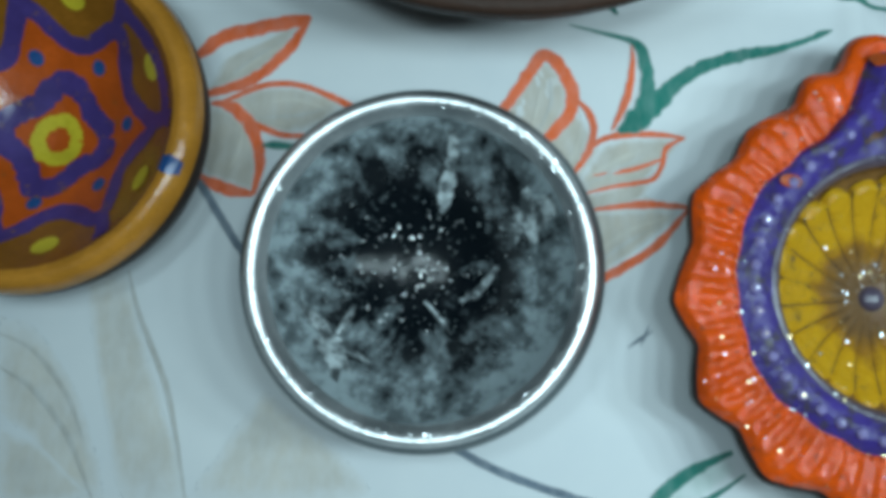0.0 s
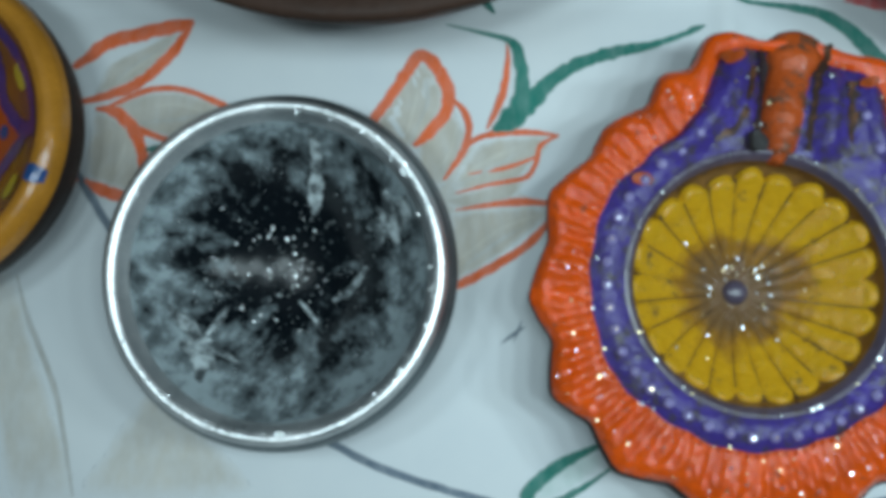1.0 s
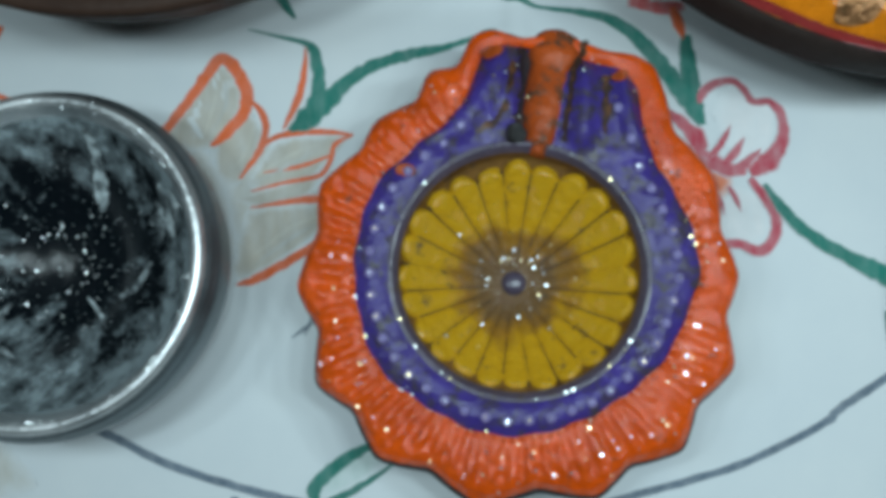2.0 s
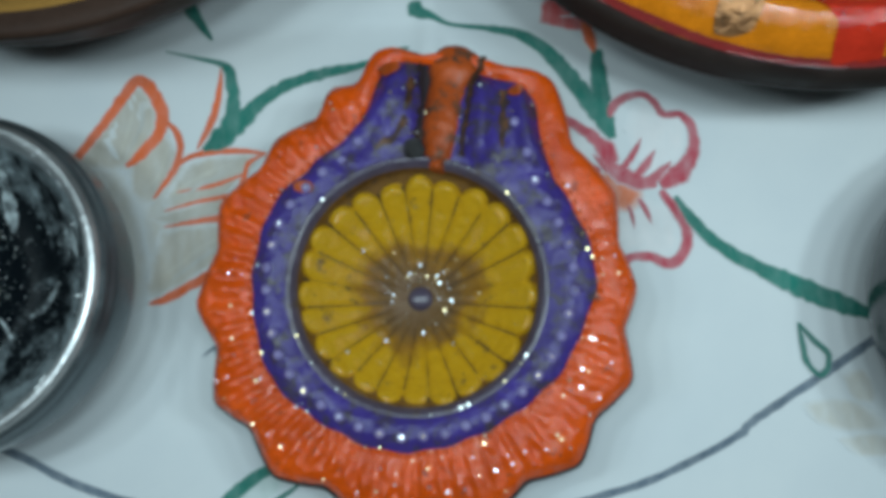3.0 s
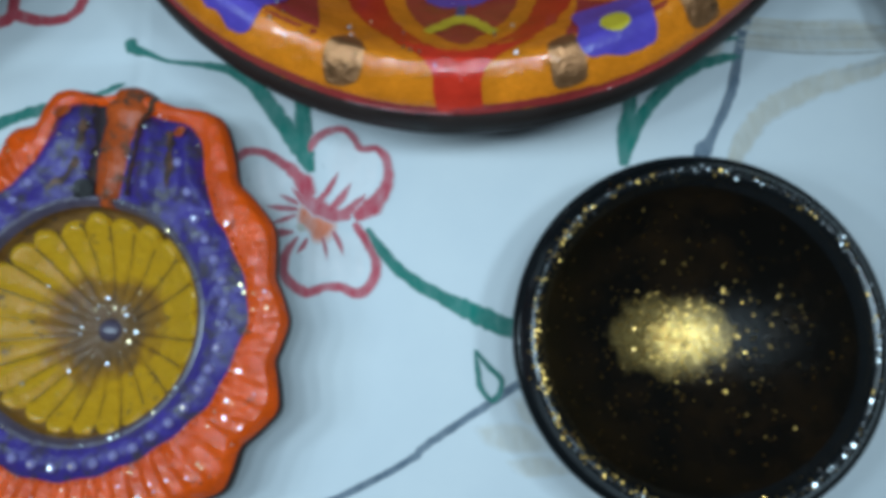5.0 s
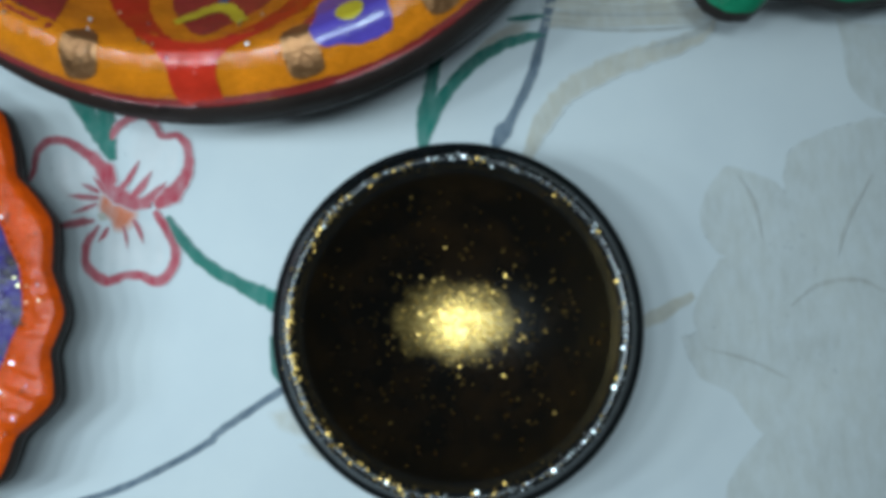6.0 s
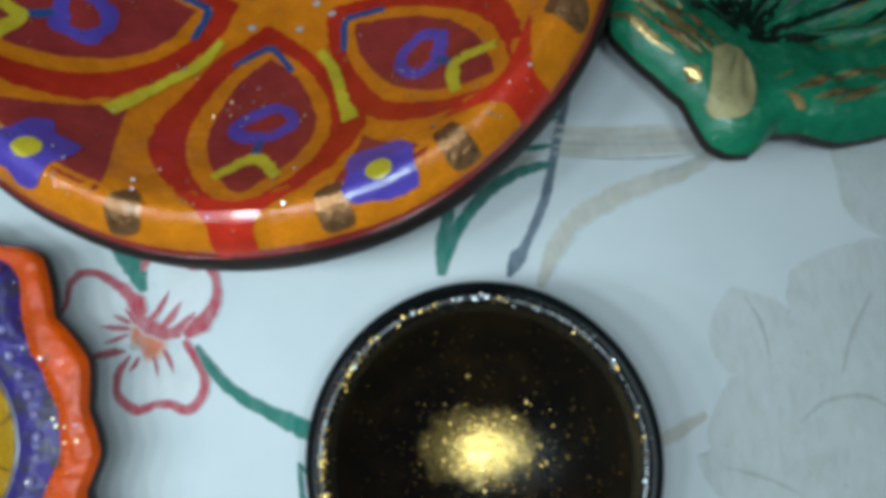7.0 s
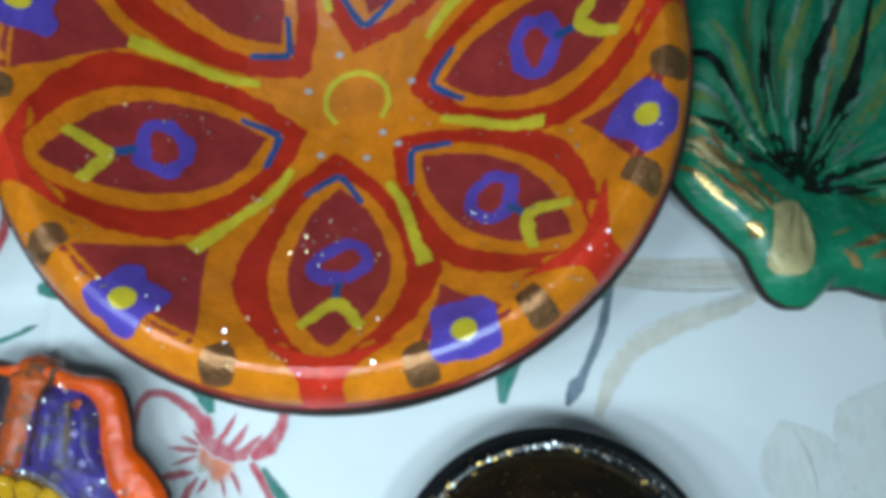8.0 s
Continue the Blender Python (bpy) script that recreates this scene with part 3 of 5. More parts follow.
ENAMEL = {
    "amber": gloss_paint("amber_enamel", (0.68, 0.20, 0.008), 0.09, relief=0.0012, coat=0.4),
    "scarlet": gloss_paint("scarlet_enamel", (0.60, 0.035, 0.015), 0.09, relief=0.0011, coat=0.4),
    "red": gloss_paint("deep_red_enamel", (0.46, 0.028, 0.012), 0.1, relief=0.0006, coat=0.3),
    "maroon": gloss_paint("maroon_enamel", (0.30, 0.034, 0.032), 0.1, relief=0.0006, coat=0.3),
    "violet": gloss_paint("violet_enamel", (0.10, 0.065, 0.40), 0.2),
    "yellow": gloss_paint("yellow_enamel", (0.60, 0.48, 0.03), 0.2),
    "blue": gloss_paint("blue_enamel", (0.025, 0.08, 0.24), 0.2),
    "copper": gloss_paint("copper_paint", (0.40, 0.19, 0.08), 0.3, metal=0.7, wear=0.3, worn=(0.10, 0.05, 0.02), relief=0.002),
    "gold": gloss_paint("gold_paint", (0.62, 0.42, 0.16), 0.28, metal=0.75, wear=0.3, worn=(0.02, 0.16, 0.12)),
    "silver": gloss_paint("grey_paint_drop", (0.42, 0.45, 0.46), 0.3),
    "ochre": gloss_paint("ochre_enamel", (0.46, 0.20, 0.025), 0.14, relief=0.0006),
    "umber": gloss_paint("umber_enamel", (0.26, 0.105, 0.012), 0.12, relief=0.0006),
    "orange": gloss_paint("orange_enamel", (0.50, 0.09, 0.010), 0.16, wear=0.06, worn=(0.2, 0.08, 0.02)),
    "indigo": gloss_paint("indigo_enamel", (0.07, 0.045, 0.20), 0.2, wear=0.12, worn=(0.2, 0.10, 0.03)),
    "olive": gloss_paint("olive_yellow_enamel", (0.34, 0.18, 0.045), 0.18),
    "leaf": gloss_paint("leaf_green_enamel", (0.05, 0.22, 0.05), 0.18),
}


GLINT = gloss_paint("silver_glint_flake", (0.8, 0.85, 0.88), 0.28, metal=1.0)
GOLD_GLINT = gloss_paint("gold_glint_flake", (0.9, 0.72, 0.42), 0.28, metal=1.0)


def flakes(name, spots, size, seed, material, parent, jitter=0.32):
    """Tiny tilted flakes lying at (x, y, z, normal) in mm."""
    rng = random.Random(seed)
    verts, faces = [], []
    for x, y, z, nv in spots:
        nv = (Vector(nv) + Vector((rng.gauss(0, jitter), rng.gauss(0, jitter), rng.gauss(0, jitter)))).normalized()
        u = nv.orthogonal().normalized()
        v = nv.cross(u)
        s = size * rng.uniform(0.6, 1.4)
        a0 = rng.uniform(0, 6.3)
        i = len(verts)
        for k in range(6):
            a = a0 + k * math.pi / 3
            verts.append(tuple((Vector((x, y, z)) + u * math.cos(a) * s + v * math.sin(a) * s) / 1000))
        faces.append(tuple(range(i, i + 6)))
    ob = part(name, verts, faces, material, parent, smooth=False)
    ob["kind"] = "stuff"
    return ob


def glint_specks(parent, spots, size, seed):
    """Small mirror-bright flakes that stand in for highlights on the gloss, a few of them golden."""
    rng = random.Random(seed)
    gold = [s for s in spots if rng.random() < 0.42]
    flakes("glint_flakes", [(*s, (0, 0, 1)) for s in spots if s not in gold], size, seed, GLINT, parent, 0.13)
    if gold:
        flakes("glint_flakes", [(*s, (0, 0, 1)) for s in gold], size, seed + 1, GOLD_GLINT, parent, 0.13)


class Dish:
    """A painted face and the height of its surface."""

    def __init__(self, ob, height):
        self.ob, self.height, self.count = ob, height, 0

    def line(self, name, colour, points, layer, label=""):
        self.count += 1
        return part(name, *ribbon(points, self.height, 0.10 * layer + 0.002 * (self.count % 20)), ENAMEL[colour], self.ob, label)

    def fill(self, name, colour, points, layer, label=""):
        self.count += 1
        return part(name, *patch(points, self.height, 0.10 * layer + 0.002 * (self.count % 20)), ENAMEL[colour], self.ob, label)


def large_plate():
    ob = thing("painted_plate", 0.1797, 0.1412, 0, "large glossy clay plate painted with six red and orange petals", "plate")
    inner = [(r, 3 + 0.0075 * r * r) for r in (0.01, 8, 16, 24, 32, 40, 48, 56, 64, 70, 74)] + [(77.5, 46.6), (80, 46.0), (82.5, 44.3), (84.8, 42.0), (86.0, 39.6)]
    face = part("painted_face", *turned(inner, 160), ENAMEL["amber"], ob)
    # wall widened so that its dark clay also stands for the rim's shadow
    part("clay_wall", *turned([(86.0, 39.6), (87.2, 38.2), (87.8, 35), (87.0, 30), (79, 20), (66, 9), (52, 2), (46, 0), (20, 0), (0.01, 0)], 160), CLAY_DARK, ob,
         "dark unpainted fired clay side")
    d = Dish(face, lathe_height(inner))
    rng = random.Random(4)
    j = lambda s: rng.uniform(-s, s)
    axes = (-158.5, -90.5, -42, 7.5, 72, 134.5)
    tips = (-153, -98.6, -43, 10.4, 81.4, 141.6)
    gaps = (-189, -126, -67, -17, 40, 103)
    for k in range(6):
        wide = ((gaps[(k + 1) % 6] - gaps[k]) % 360) / 58
        a, tip = math.radians(axes[k]), math.radians(tips[k])
        lean = math.sin(tip - a)
        shape = lambda pts: turn2([(x, y * wide + lean * max(0, 52 - x) * 0.8) for x, y in pts], a)
        d.fill("petal", "red", shape([(15.5 + j(1), 0), (25.5, 11.5 + j(1)), (40, 20.5 + j(.6)), (53, 24.8), (64, 20.5), (72, 13), (78, 5), (78, -5), (72, -13), (64, -20.5), (53, -24.8), (40, -20.5 + j(.6)), (25.5, -11.5 + j(1))]), 1)
        d.fill("petal_border", "amber", shape([(22, 0), (30, 8.5), (41, 14.5), (53, 17 + j(.8)), (63, 14), (71, 8), (75.5, 2.5), (75.5, -2.5), (71, -8), (63, -14), (53, -17 + j(.8)), (41, -14.5), (30, -8.5)]), 2)
        d.fill("petal_heart", "maroon", shape([(26.5, 0), (34, 7), (43, 11.3 + j(.6)), (52, 12.6), (61, 10.3), (68, 5.5), (72.5, 1), (72.5, -1), (68, -5.5), (61, -10.3), (52, -12.6), (43, -11.3 + j(.6)), (34, -7)]), 3)
        loop = [(x + j(0.7), y + j(0.7), w + j(0.6)) for x, y, w in ring(51 + j(1), j(1), 4.9, 6.8, 3.4, j(0.3))[:-1]]
        d.line("violet_ring", "violet", turn2(loop + loop[:1], a), 4)
        d.line("blue_stub", "blue", turn2([(56, j(1), 2.0), (58.5, 0, 2.2), (61, 0, 2)], a), 5)
        d.line("yellow_chevron", "yellow", turn2([(67.5 + j(1), 7.4, 2.4), (64.5, 4, 3), (62, 0.5, 3.2), (64.5, -3.5, 3), (68 + j(1), -7, 2.4)], a), 6)
        d.line("blue_chevron", "blue", turn2([(30.5 + j(1), 8, 1.6), (26, 3.6, 1.9), (23, 0.1, 2.1)], tip), 4)
        d.line("blue_chevron", "blue", turn2([(23, -0.1, 2.1), (26, -3.6, 1.9), (30.5 + j(1), -8, 1.6)], tip), 4)
        d.fill("red_flare", "scarlet", turn2([(85.4, 4.6), (80.5, 4.8 + j(.6)), (76.5, 8), (71, 14.5 + j(1)), (73.6, 7), (75.2, 0), (73.6, -7), (71, -14.5 + j(1)), (76.5, -8), (80.5, -4.8 + j(.6)), (85.4, -4.6), (85.6, 0)], a), 5)
        for side in (-1, 1):
            b = a + side * math.radians(14.5 + j(2.0))
            d.fill("copper_dab", "copper", turn2([(75.5 + j(.6), 2.6), (79, 3.6 + j(.6)), (83.5 + j(.6), 3.4), (84.6, 0), (83.8 + j(.6), -3.2), (79.5, -3.8 + j(.6)), (75.6 + j(.6), -2.8), (75, 0)], b), 5)
        b = math.radians(gaps[k])
        room = (((axes[k] - axes[k - 1]) % 360) / 62) ** 1.6
        d.fill("maroon_wedge", "maroon", turn2([(79 - (79 - p) * min(1, room), q * room) for p, q in ((55, 0), (60, 3.2), (65, 7.5), (70, 12.5), (74.5, 16), (77, 13), (77.6, 6), (77.8, 0), (77.6, -6), (77, -13), (74.5, -16), (70, -12.5), (65, -7.5), (60, -3.2))], b), 2)
        d.line("yellow_streak", "yellow", turn2([(27 + j(1), j(1), 2.2), (36, 0.6, 3.0), (46, -0.3, 3.0), (57 + j(3), j(1), 4.4)], b), 6)
        d.fill("violet_blossom", "violet", turn2([(76 + (7.2 + 1.0 * math.cos(4 * q + 3.1 + 0.6 * k) + j(0.8)) * math.cos(q), (8.0 + 1.0 * math.cos(4 * q + 3.1 + 0.6 * k) + j(0.8)) * math.sin(q)) for q in np.linspace(0.3, 6.1, 15)], b), 6)
        d.fill("yellow_dot", "yellow", turn2([(76 + 2.6 * math.cos(q), 2.9 * math.sin(q)) for q in np.linspace(0, 5.4, 7)], b), 8)
    for x, y in ((-13, 4), (8.5, -9), (13, -13), (4, -17), (-9, -16), (17, 6), (-4, 15)):
        d.fill("silver_drop", "silver", [(x + 1.1 * math.cos(q), y + 0.9 * math.sin(q)) for q in np.linspace(0, 5.4, 7)], 4)
    # clusters of bright flakes stand in for the glints on the enamel
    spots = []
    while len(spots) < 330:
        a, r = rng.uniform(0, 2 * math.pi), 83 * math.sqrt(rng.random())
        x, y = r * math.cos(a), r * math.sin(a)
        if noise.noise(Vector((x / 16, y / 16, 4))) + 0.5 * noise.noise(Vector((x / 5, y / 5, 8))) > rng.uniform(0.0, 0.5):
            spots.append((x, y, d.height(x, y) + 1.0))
    glint_specks(ob, spots, 0.28, 31)
    d.line("maroon_edge", "maroon", ring(0, 0, 85.7, 85.7, 1.0, n=48, wave=0.002, waves=11), 2)
    d.line("yellow_ring", "yellow", [(p[0] + 1, p[1] + 1, p[2]) for p in ring(0, 0, 8.6, 9.2, 1.7, -1.2)][1:11], 4)


large_plate()


def banded_plate():
    ob = thing("painted_plate", 0.0090, 0.1420, 0, "large clay plate with olive, red and green painted bands", "plate")
    inner = [(r, 3 + 0.0078 * r * r) for r in (0.01, 10, 20, 30, 40, 50, 60, 66)] + [(69, 40.4), (71.5, 42.0), (73.5, 42.8), (75, 43.0)]
    face = part("painted_face", *turned(inner, 160), ENAMEL["olive"], ob)
    part("clay_wall", *turned([(75, 43.0), (77.6, 43.0), (79.4, 42.4), (80.0, 41.0), (79.0, 38), (76, 30), (68, 18), (58, 8), (50, 2), (44, 0), (20, 0), (0.01, 0)], 160), CLAY_BROWN, ob,
         "dark brown unpainted clay side")
    d = Dish(face, lathe_height(inner))
    d.line("red_band", "scarlet", ring(0, 0, 63, 63, 12, n=24, wave=0.012, waves=7), 1)
    d.line("green_band", "leaf", ring(0, 0, 52, 52, 9, n=24, wave=0.02, waves=5), 2)
    d.line("red_band", "red", ring(0, 0, 40, 40, 12, n=20, wave=0.03, waves=5), 1)
    for k in range(10):
        a = k * math.pi / 5 + 0.15
        d.fill("blue_dab", "blue", turn2([(46 + 5 * math.cos(q), 7 * math.sin(q)) for q in np.linspace(0, 5.4, 7)], a), 3)
        d.line("amber_dash", "amber", turn2([(67, -5, 1.5), (69, 0, 2.5), (67, 5, 1.5)], a + 0.3), 3)


banded_plate()


def ochre_bowl():
    ob = thing("painted_bowl", -0.0922, 0.0440, 0, "small ochre clay bowl with an orange and violet star inside", "bowl")
    inner = [(r, 9 + 0.0165 * r * r) for r in (0.01, 6, 12, 18, 24, 29, 32)] + [(33.5, 27.6), (35.2, 28.2), (36.8, 27.6), (38.0, 26.0), (38.6, 23.8)]
    face = part("painted_face", *turned(inner[:8], 128), ENAMEL["umber"], ob)
    part("rim", *turned(inner[7:], 128), ENAMEL["ochre"], ob, "glossy ochre rolled rim")
    part("clay_wall", *turned([(38.6, 23.8), (38.4, 20), (36, 13), (30, 5), (25, 1), (22, 0), (10, 0), (0.01, 0)], 128), CLAY_DARK, ob, "dark clay side")
    d = Dish(face, lathe_height(inner))
    n, first = 7, math.radians(0)
    star = []
    for k in range(n):
        a = first + 2 * math.pi * k / n
        star += [(25 * math.cos(a), 25 * math.sin(a)), (18.5 * math.cos(a + math.pi / n), 18.5 * math.sin(a + math.pi / n))]
    d.fill("orange_star", "orange", star, 1)
    d.line("violet_outline", "indigo", [(1.06 * x, 1.06 * y, 3.6) for x, y in star + star[:1]], 2)
    for k in range(n):
        a = first + 2 * math.pi * k / n
        d.line("violet_spoke", "indigo", turn2([(25, 0, 3), (29, 0.6, 3.4), (32.5, 0, 4)], a), 3)
        d.fill("blue_dot", "blue", turn2([(17.5 + 1.7 * math.cos(q), 1.7 * math.sin(q)) for q in np.linspace(0, 5.4, 7)], a + 0.1), 3)
        d.fill("yellow_dot", "yellow", turn2([(28.3 + 2 * math.cos(q), 3 * math.sin(q)) for q in np.linspace(0, 5.4, 7)], a + math.pi / n), 3)
    d.line("violet_arc", "indigo", turn2([(30.6 * math.cos(q), 30.6 * math.sin(q), 2.6) for q in np.linspace(0.05, 0.88, 7)], 0), 3)
    d.line("violet_rosette", "indigo", ring(-0.5, -1, 11, 11, 5.0, n=20, wave=0.16, waves=4, phase=0.5), 4)
    d.line("yellow_ring", "yellow", ring(-1, -1.5, 4.6, 4.6, 3.4), 4)
    d.line("blue_dab", "blue", turn2([(33, 0, 3), (36, 0, 4), (37.6, 0, 3)], math.radians(-17)), 3)


ochre_bowl()


def cup(name, x, y, label, inside, rim_mat, out_mat, r_out, r_rim, belly):
    ob = thing(name, x, y, 0, label, "bowl")
    k = r_rim / 33.2
    inner = [(0.01, 5.0), (5 * k, 5.3), (10 * k, 6.6), (15 * k, 9.0), (20 * k, 12.6), (25 * k, 17.6), (28.5 * k, 22.5), (30.8 * k, 26.5)]
    part("inside", *turned(inner, 128), inside, ob)
    part("rim", *turned([(30.8 * k, 26.5), (31.3 * k, 27.5), (31.8 * k, 28.6), (32.2 * k, 29.6), (r_rim - 0.3, 30.15), (r_rim + 0.4, 30.25), (r_rim + 1.0, 30.0), (r_rim + 1.7, 29.0)], 128), rim_mat, ob)
    part("outside", *turned([(r_rim + 1.7, 29.0), (r_rim + 2.6, 27.9), (r_out - 0.7, (belly + 29) / 2), (r_out, belly), (r_out - 0.8, 16), (r_out - 5, 8), (r_out - 10, 2.2), (r_out - 12, 0.2), (r_out - 14, 0), (6, 0), (0.01, 0)], 128), out_mat, ob)
    return ob, inner


# dark reflection painted black at the centre, pale scuffs growing towards the rim
SILVER_IN = Nodes("scuffed_silver_dark_reflection")
SILVER_IN_MM = SILVER_IN.add("ShaderNodeVectorMath")
SILVER_IN_MM.operation = "LENGTH"
SILVER_FLAT = SILVER_IN.add("ShaderNodeMapping", Location=(0.02, -0.1, 0), Scale=(26, 26, 0))
SILVER_IN.link(SILVER_IN.where, SILVER_FLAT.inputs[0])
SILVER_IN.link(SILVER_FLAT.outputs[0], SILVER_IN_MM.inputs[0])
xy = SILVER_IN.add("ShaderNodeMapping", Scale=(1, 1, 0))
SILVER_IN.link(SILVER_IN.where, xy.inputs[0])
spoke = SILVER_IN.add("ShaderNodeVectorMath")
spoke.operation = "NORMALIZE"
SILVER_IN.link(xy.outputs[0], spoke.inputs[0])
drawn = SILVER_IN.add("ShaderNodeVectorMath")
drawn.operation = "MULTIPLY_ADD"
drawn.inputs[1].default_value = (130, 130, 130)
SILVER_IN.link(SILVER_IN.where, drawn.inputs[0])
SILVER_IN.link(spoke.outputs[0], drawn.inputs[2])
streaks = SILVER_IN.add("ShaderNodeTexNoise", Scale=0.85, Detail=9.0, Roughness=0.68)
SILVER_IN.link(drawn.outputs[0], streaks.inputs["Vector"])
spread = SILVER_IN.add("ShaderNodeMath")
spread.operation = "MULTIPLY_ADD"
SILVER_IN.link(streaks.outputs["Fac"], spread.inputs[0])
spread.inputs[1].default_value = 2.0
SILVER_IN.link(SILVER_IN_MM.outputs["Value"], spread.inputs[2])
shift = SILVER_IN.add("ShaderNodeMath")
shift.operation = "MULTIPLY"
shift.inputs[1].default_value = 0.5
SILVER_IN.link(spread.outputs[0], shift.inputs[0])
smear = SILVER_IN.ramp(shift.outputs[0], (0.0, 0.0), (0.74, 0.0), (0.86, 0.3), (0.97, 0.85))
specks = SILVER_IN.ramp(SILVER_IN.noise(900, 3, 0.6), (0.66, 0.0), (0.74, 1.0))
tone = SILVER_IN.mix(smear, (0.004, 0.006, 0.008), (0.44, 0.52, 0.55))
SILVER_IN.bump(SILVER_IN.noise(520, 5, 0.6), 0.25, 0.0003)
SILVER_IN.set(Base_Color=SILVER_IN.mix(specks, tone, (0.22, 0.26, 0.27)), Metallic=SILVER_IN.ramp(smear, (0.0, 0.0), (1.0, 0.35)), Roughness=SILVER_IN.ramp(smear, (0.0, 0.15), (1.0, 0.42)), Specular_IOR_Level=0.16)
SILVER = gloss_paint("bright_silver_paint", (0.86, 0.90, 0.92), 0.38, metal=0.9)
# same silver, darkened for the outer wall that faces away from the light
SILVER_OUT = gloss_paint("shaded_silver_paint", (0.16, 0.19, 0.205), 0.36, metal=0.7)
SMEAR = Nodes("dried_silver_smear")
SMEAR.bump(SMEAR.noise(500, 5, 0.65), 0.6, 0.0003)
SMEAR.set(Base_Color=SMEAR.mix(SMEAR.ramp(SMEAR.noise(240, 7, 0.7), (0.45, 0.0), (0.62, 1.0)), (0.05, 0.06, 0.065), (0.55, 0.62, 0.64)), Metallic=0.1, Roughness=0.5)
SILVER_CUP, SILVER_PROFILE = cup("silver_bowl", -0.0055, 0.0149, "small clay bowl painted silver, scuffed inside, its dark reflection painted black", SILVER_IN.mat, SILVER, SILVER_OUT, 37.4, 33.8, 24.5)
SILVER_H = lathe_height(SILVER_PROFILE)
part("silver_smear", *ribbon([(5.2, 29.5, 1.8), (4.9, 24, 2.6), (3.8, 18, 3.4), (3.0, 14.0, 0.8)], SILVER_H, 0.25, 0.3), SMEAR.mat, SILVER_CUP, "pale dried streak")
part("silver_smear", *patch([(18.4, 16.8), (24.8, 16.2), (25.8, 12), (21.3, 6.8), (17, 11.4)], SILVER_H, 0.22, ragged=0.55), SMEAR.mat, SILVER_CUP, "pale dried patch")
part("silver_smear", *patch([(-23, -8.7), (-19.7, -12.5), (-12.0, -20.1), (-17.9, -21), (-22.5, -16)], SILVER_H, 0.22, ragged=0.55), SMEAR.mat, SILVER_CUP, "pale dried patch")
part("silver_smear", *ribbon([(8.1, -5.6, 0.8), (12.4, -2.9, 1.8), (16, 2.3, 1.2)], SILVER_H, 0.25, 0.4), SMEAR.mat, SILVER_CUP)
part("silver_smear", *ribbon([(-0.2, -5.9, 0.5), (3.5, -9.5, 0.8), (6.5, -13.2, 0.5)], SILVER_H, 0.25, 0.4), SMEAR.mat, SILVER_CUP)
part("silver_smear", *ribbon([(-18.1, -14.4, 0.8), (-16.6, -11, 1.4), (-15.3, -8.1, 0.8)], SILVER_H, 0.25, 0.4), SMEAR.mat, SILVER_CUP)

BLACK_OUT = gloss_paint("black_enamel", (0.008, 0.009, 0.010), 0.16, spec=0.3, coat=0.2)
GLITTER = gloss_paint("gold_glitter", (0.80, 0.50, 0.13), 0.3, metal=1.0)
# black varnish with gold dust; the gold highlight at the bottom is painted in
BLACK = Nodes("black_gold_dust_sheen")
sheen_at = BLACK.add("ShaderNodeMapping", Location=(0.05, -0.05, 0), Scale=(44, 62, 0))
BLACK.link(BLACK.where, sheen_at.inputs[0])
sheen_far = BLACK.add("ShaderNodeVectorMath")
sheen_far.operation = "LENGTH"
BLACK.link(sheen_at.outputs[0], sheen_far.inputs[0])
sheen_edge = BLACK.add("ShaderNodeMath")
sheen_edge.operation = "MULTIPLY_ADD"
sheen_edge.inputs[1].default_value = 0.7
BLACK.link(BLACK.noise(210, 6, 0.7), sheen_edge.inputs[0])
BLACK.link(sheen_far.outputs["Value"], sheen_edge.inputs[2])
gold_sheen = BLACK.ramp(sheen_edge.outputs[0], (0.40, 1.0), (1.02, 0.0))
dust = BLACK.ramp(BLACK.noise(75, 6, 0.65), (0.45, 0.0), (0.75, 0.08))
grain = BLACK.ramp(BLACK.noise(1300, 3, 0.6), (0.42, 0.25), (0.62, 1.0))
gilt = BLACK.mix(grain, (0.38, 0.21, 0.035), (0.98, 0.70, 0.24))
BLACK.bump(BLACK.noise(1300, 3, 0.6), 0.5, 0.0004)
BLACK.set(Specular_IOR_Level=0.2, Base_Color=BLACK.mix(gold_sheen, BLACK.mix(dust, (0.006, 0.005, 0.004), (0.20, 0.09, 0.018)), gilt), Roughness=BLACK.ramp(gold_sheen, (0.0, 0.2), (1.0, 0.15)),
          Metallic=BLACK.ramp(gold_sheen, (0.0, 0.25), (1.0, 0.95)))


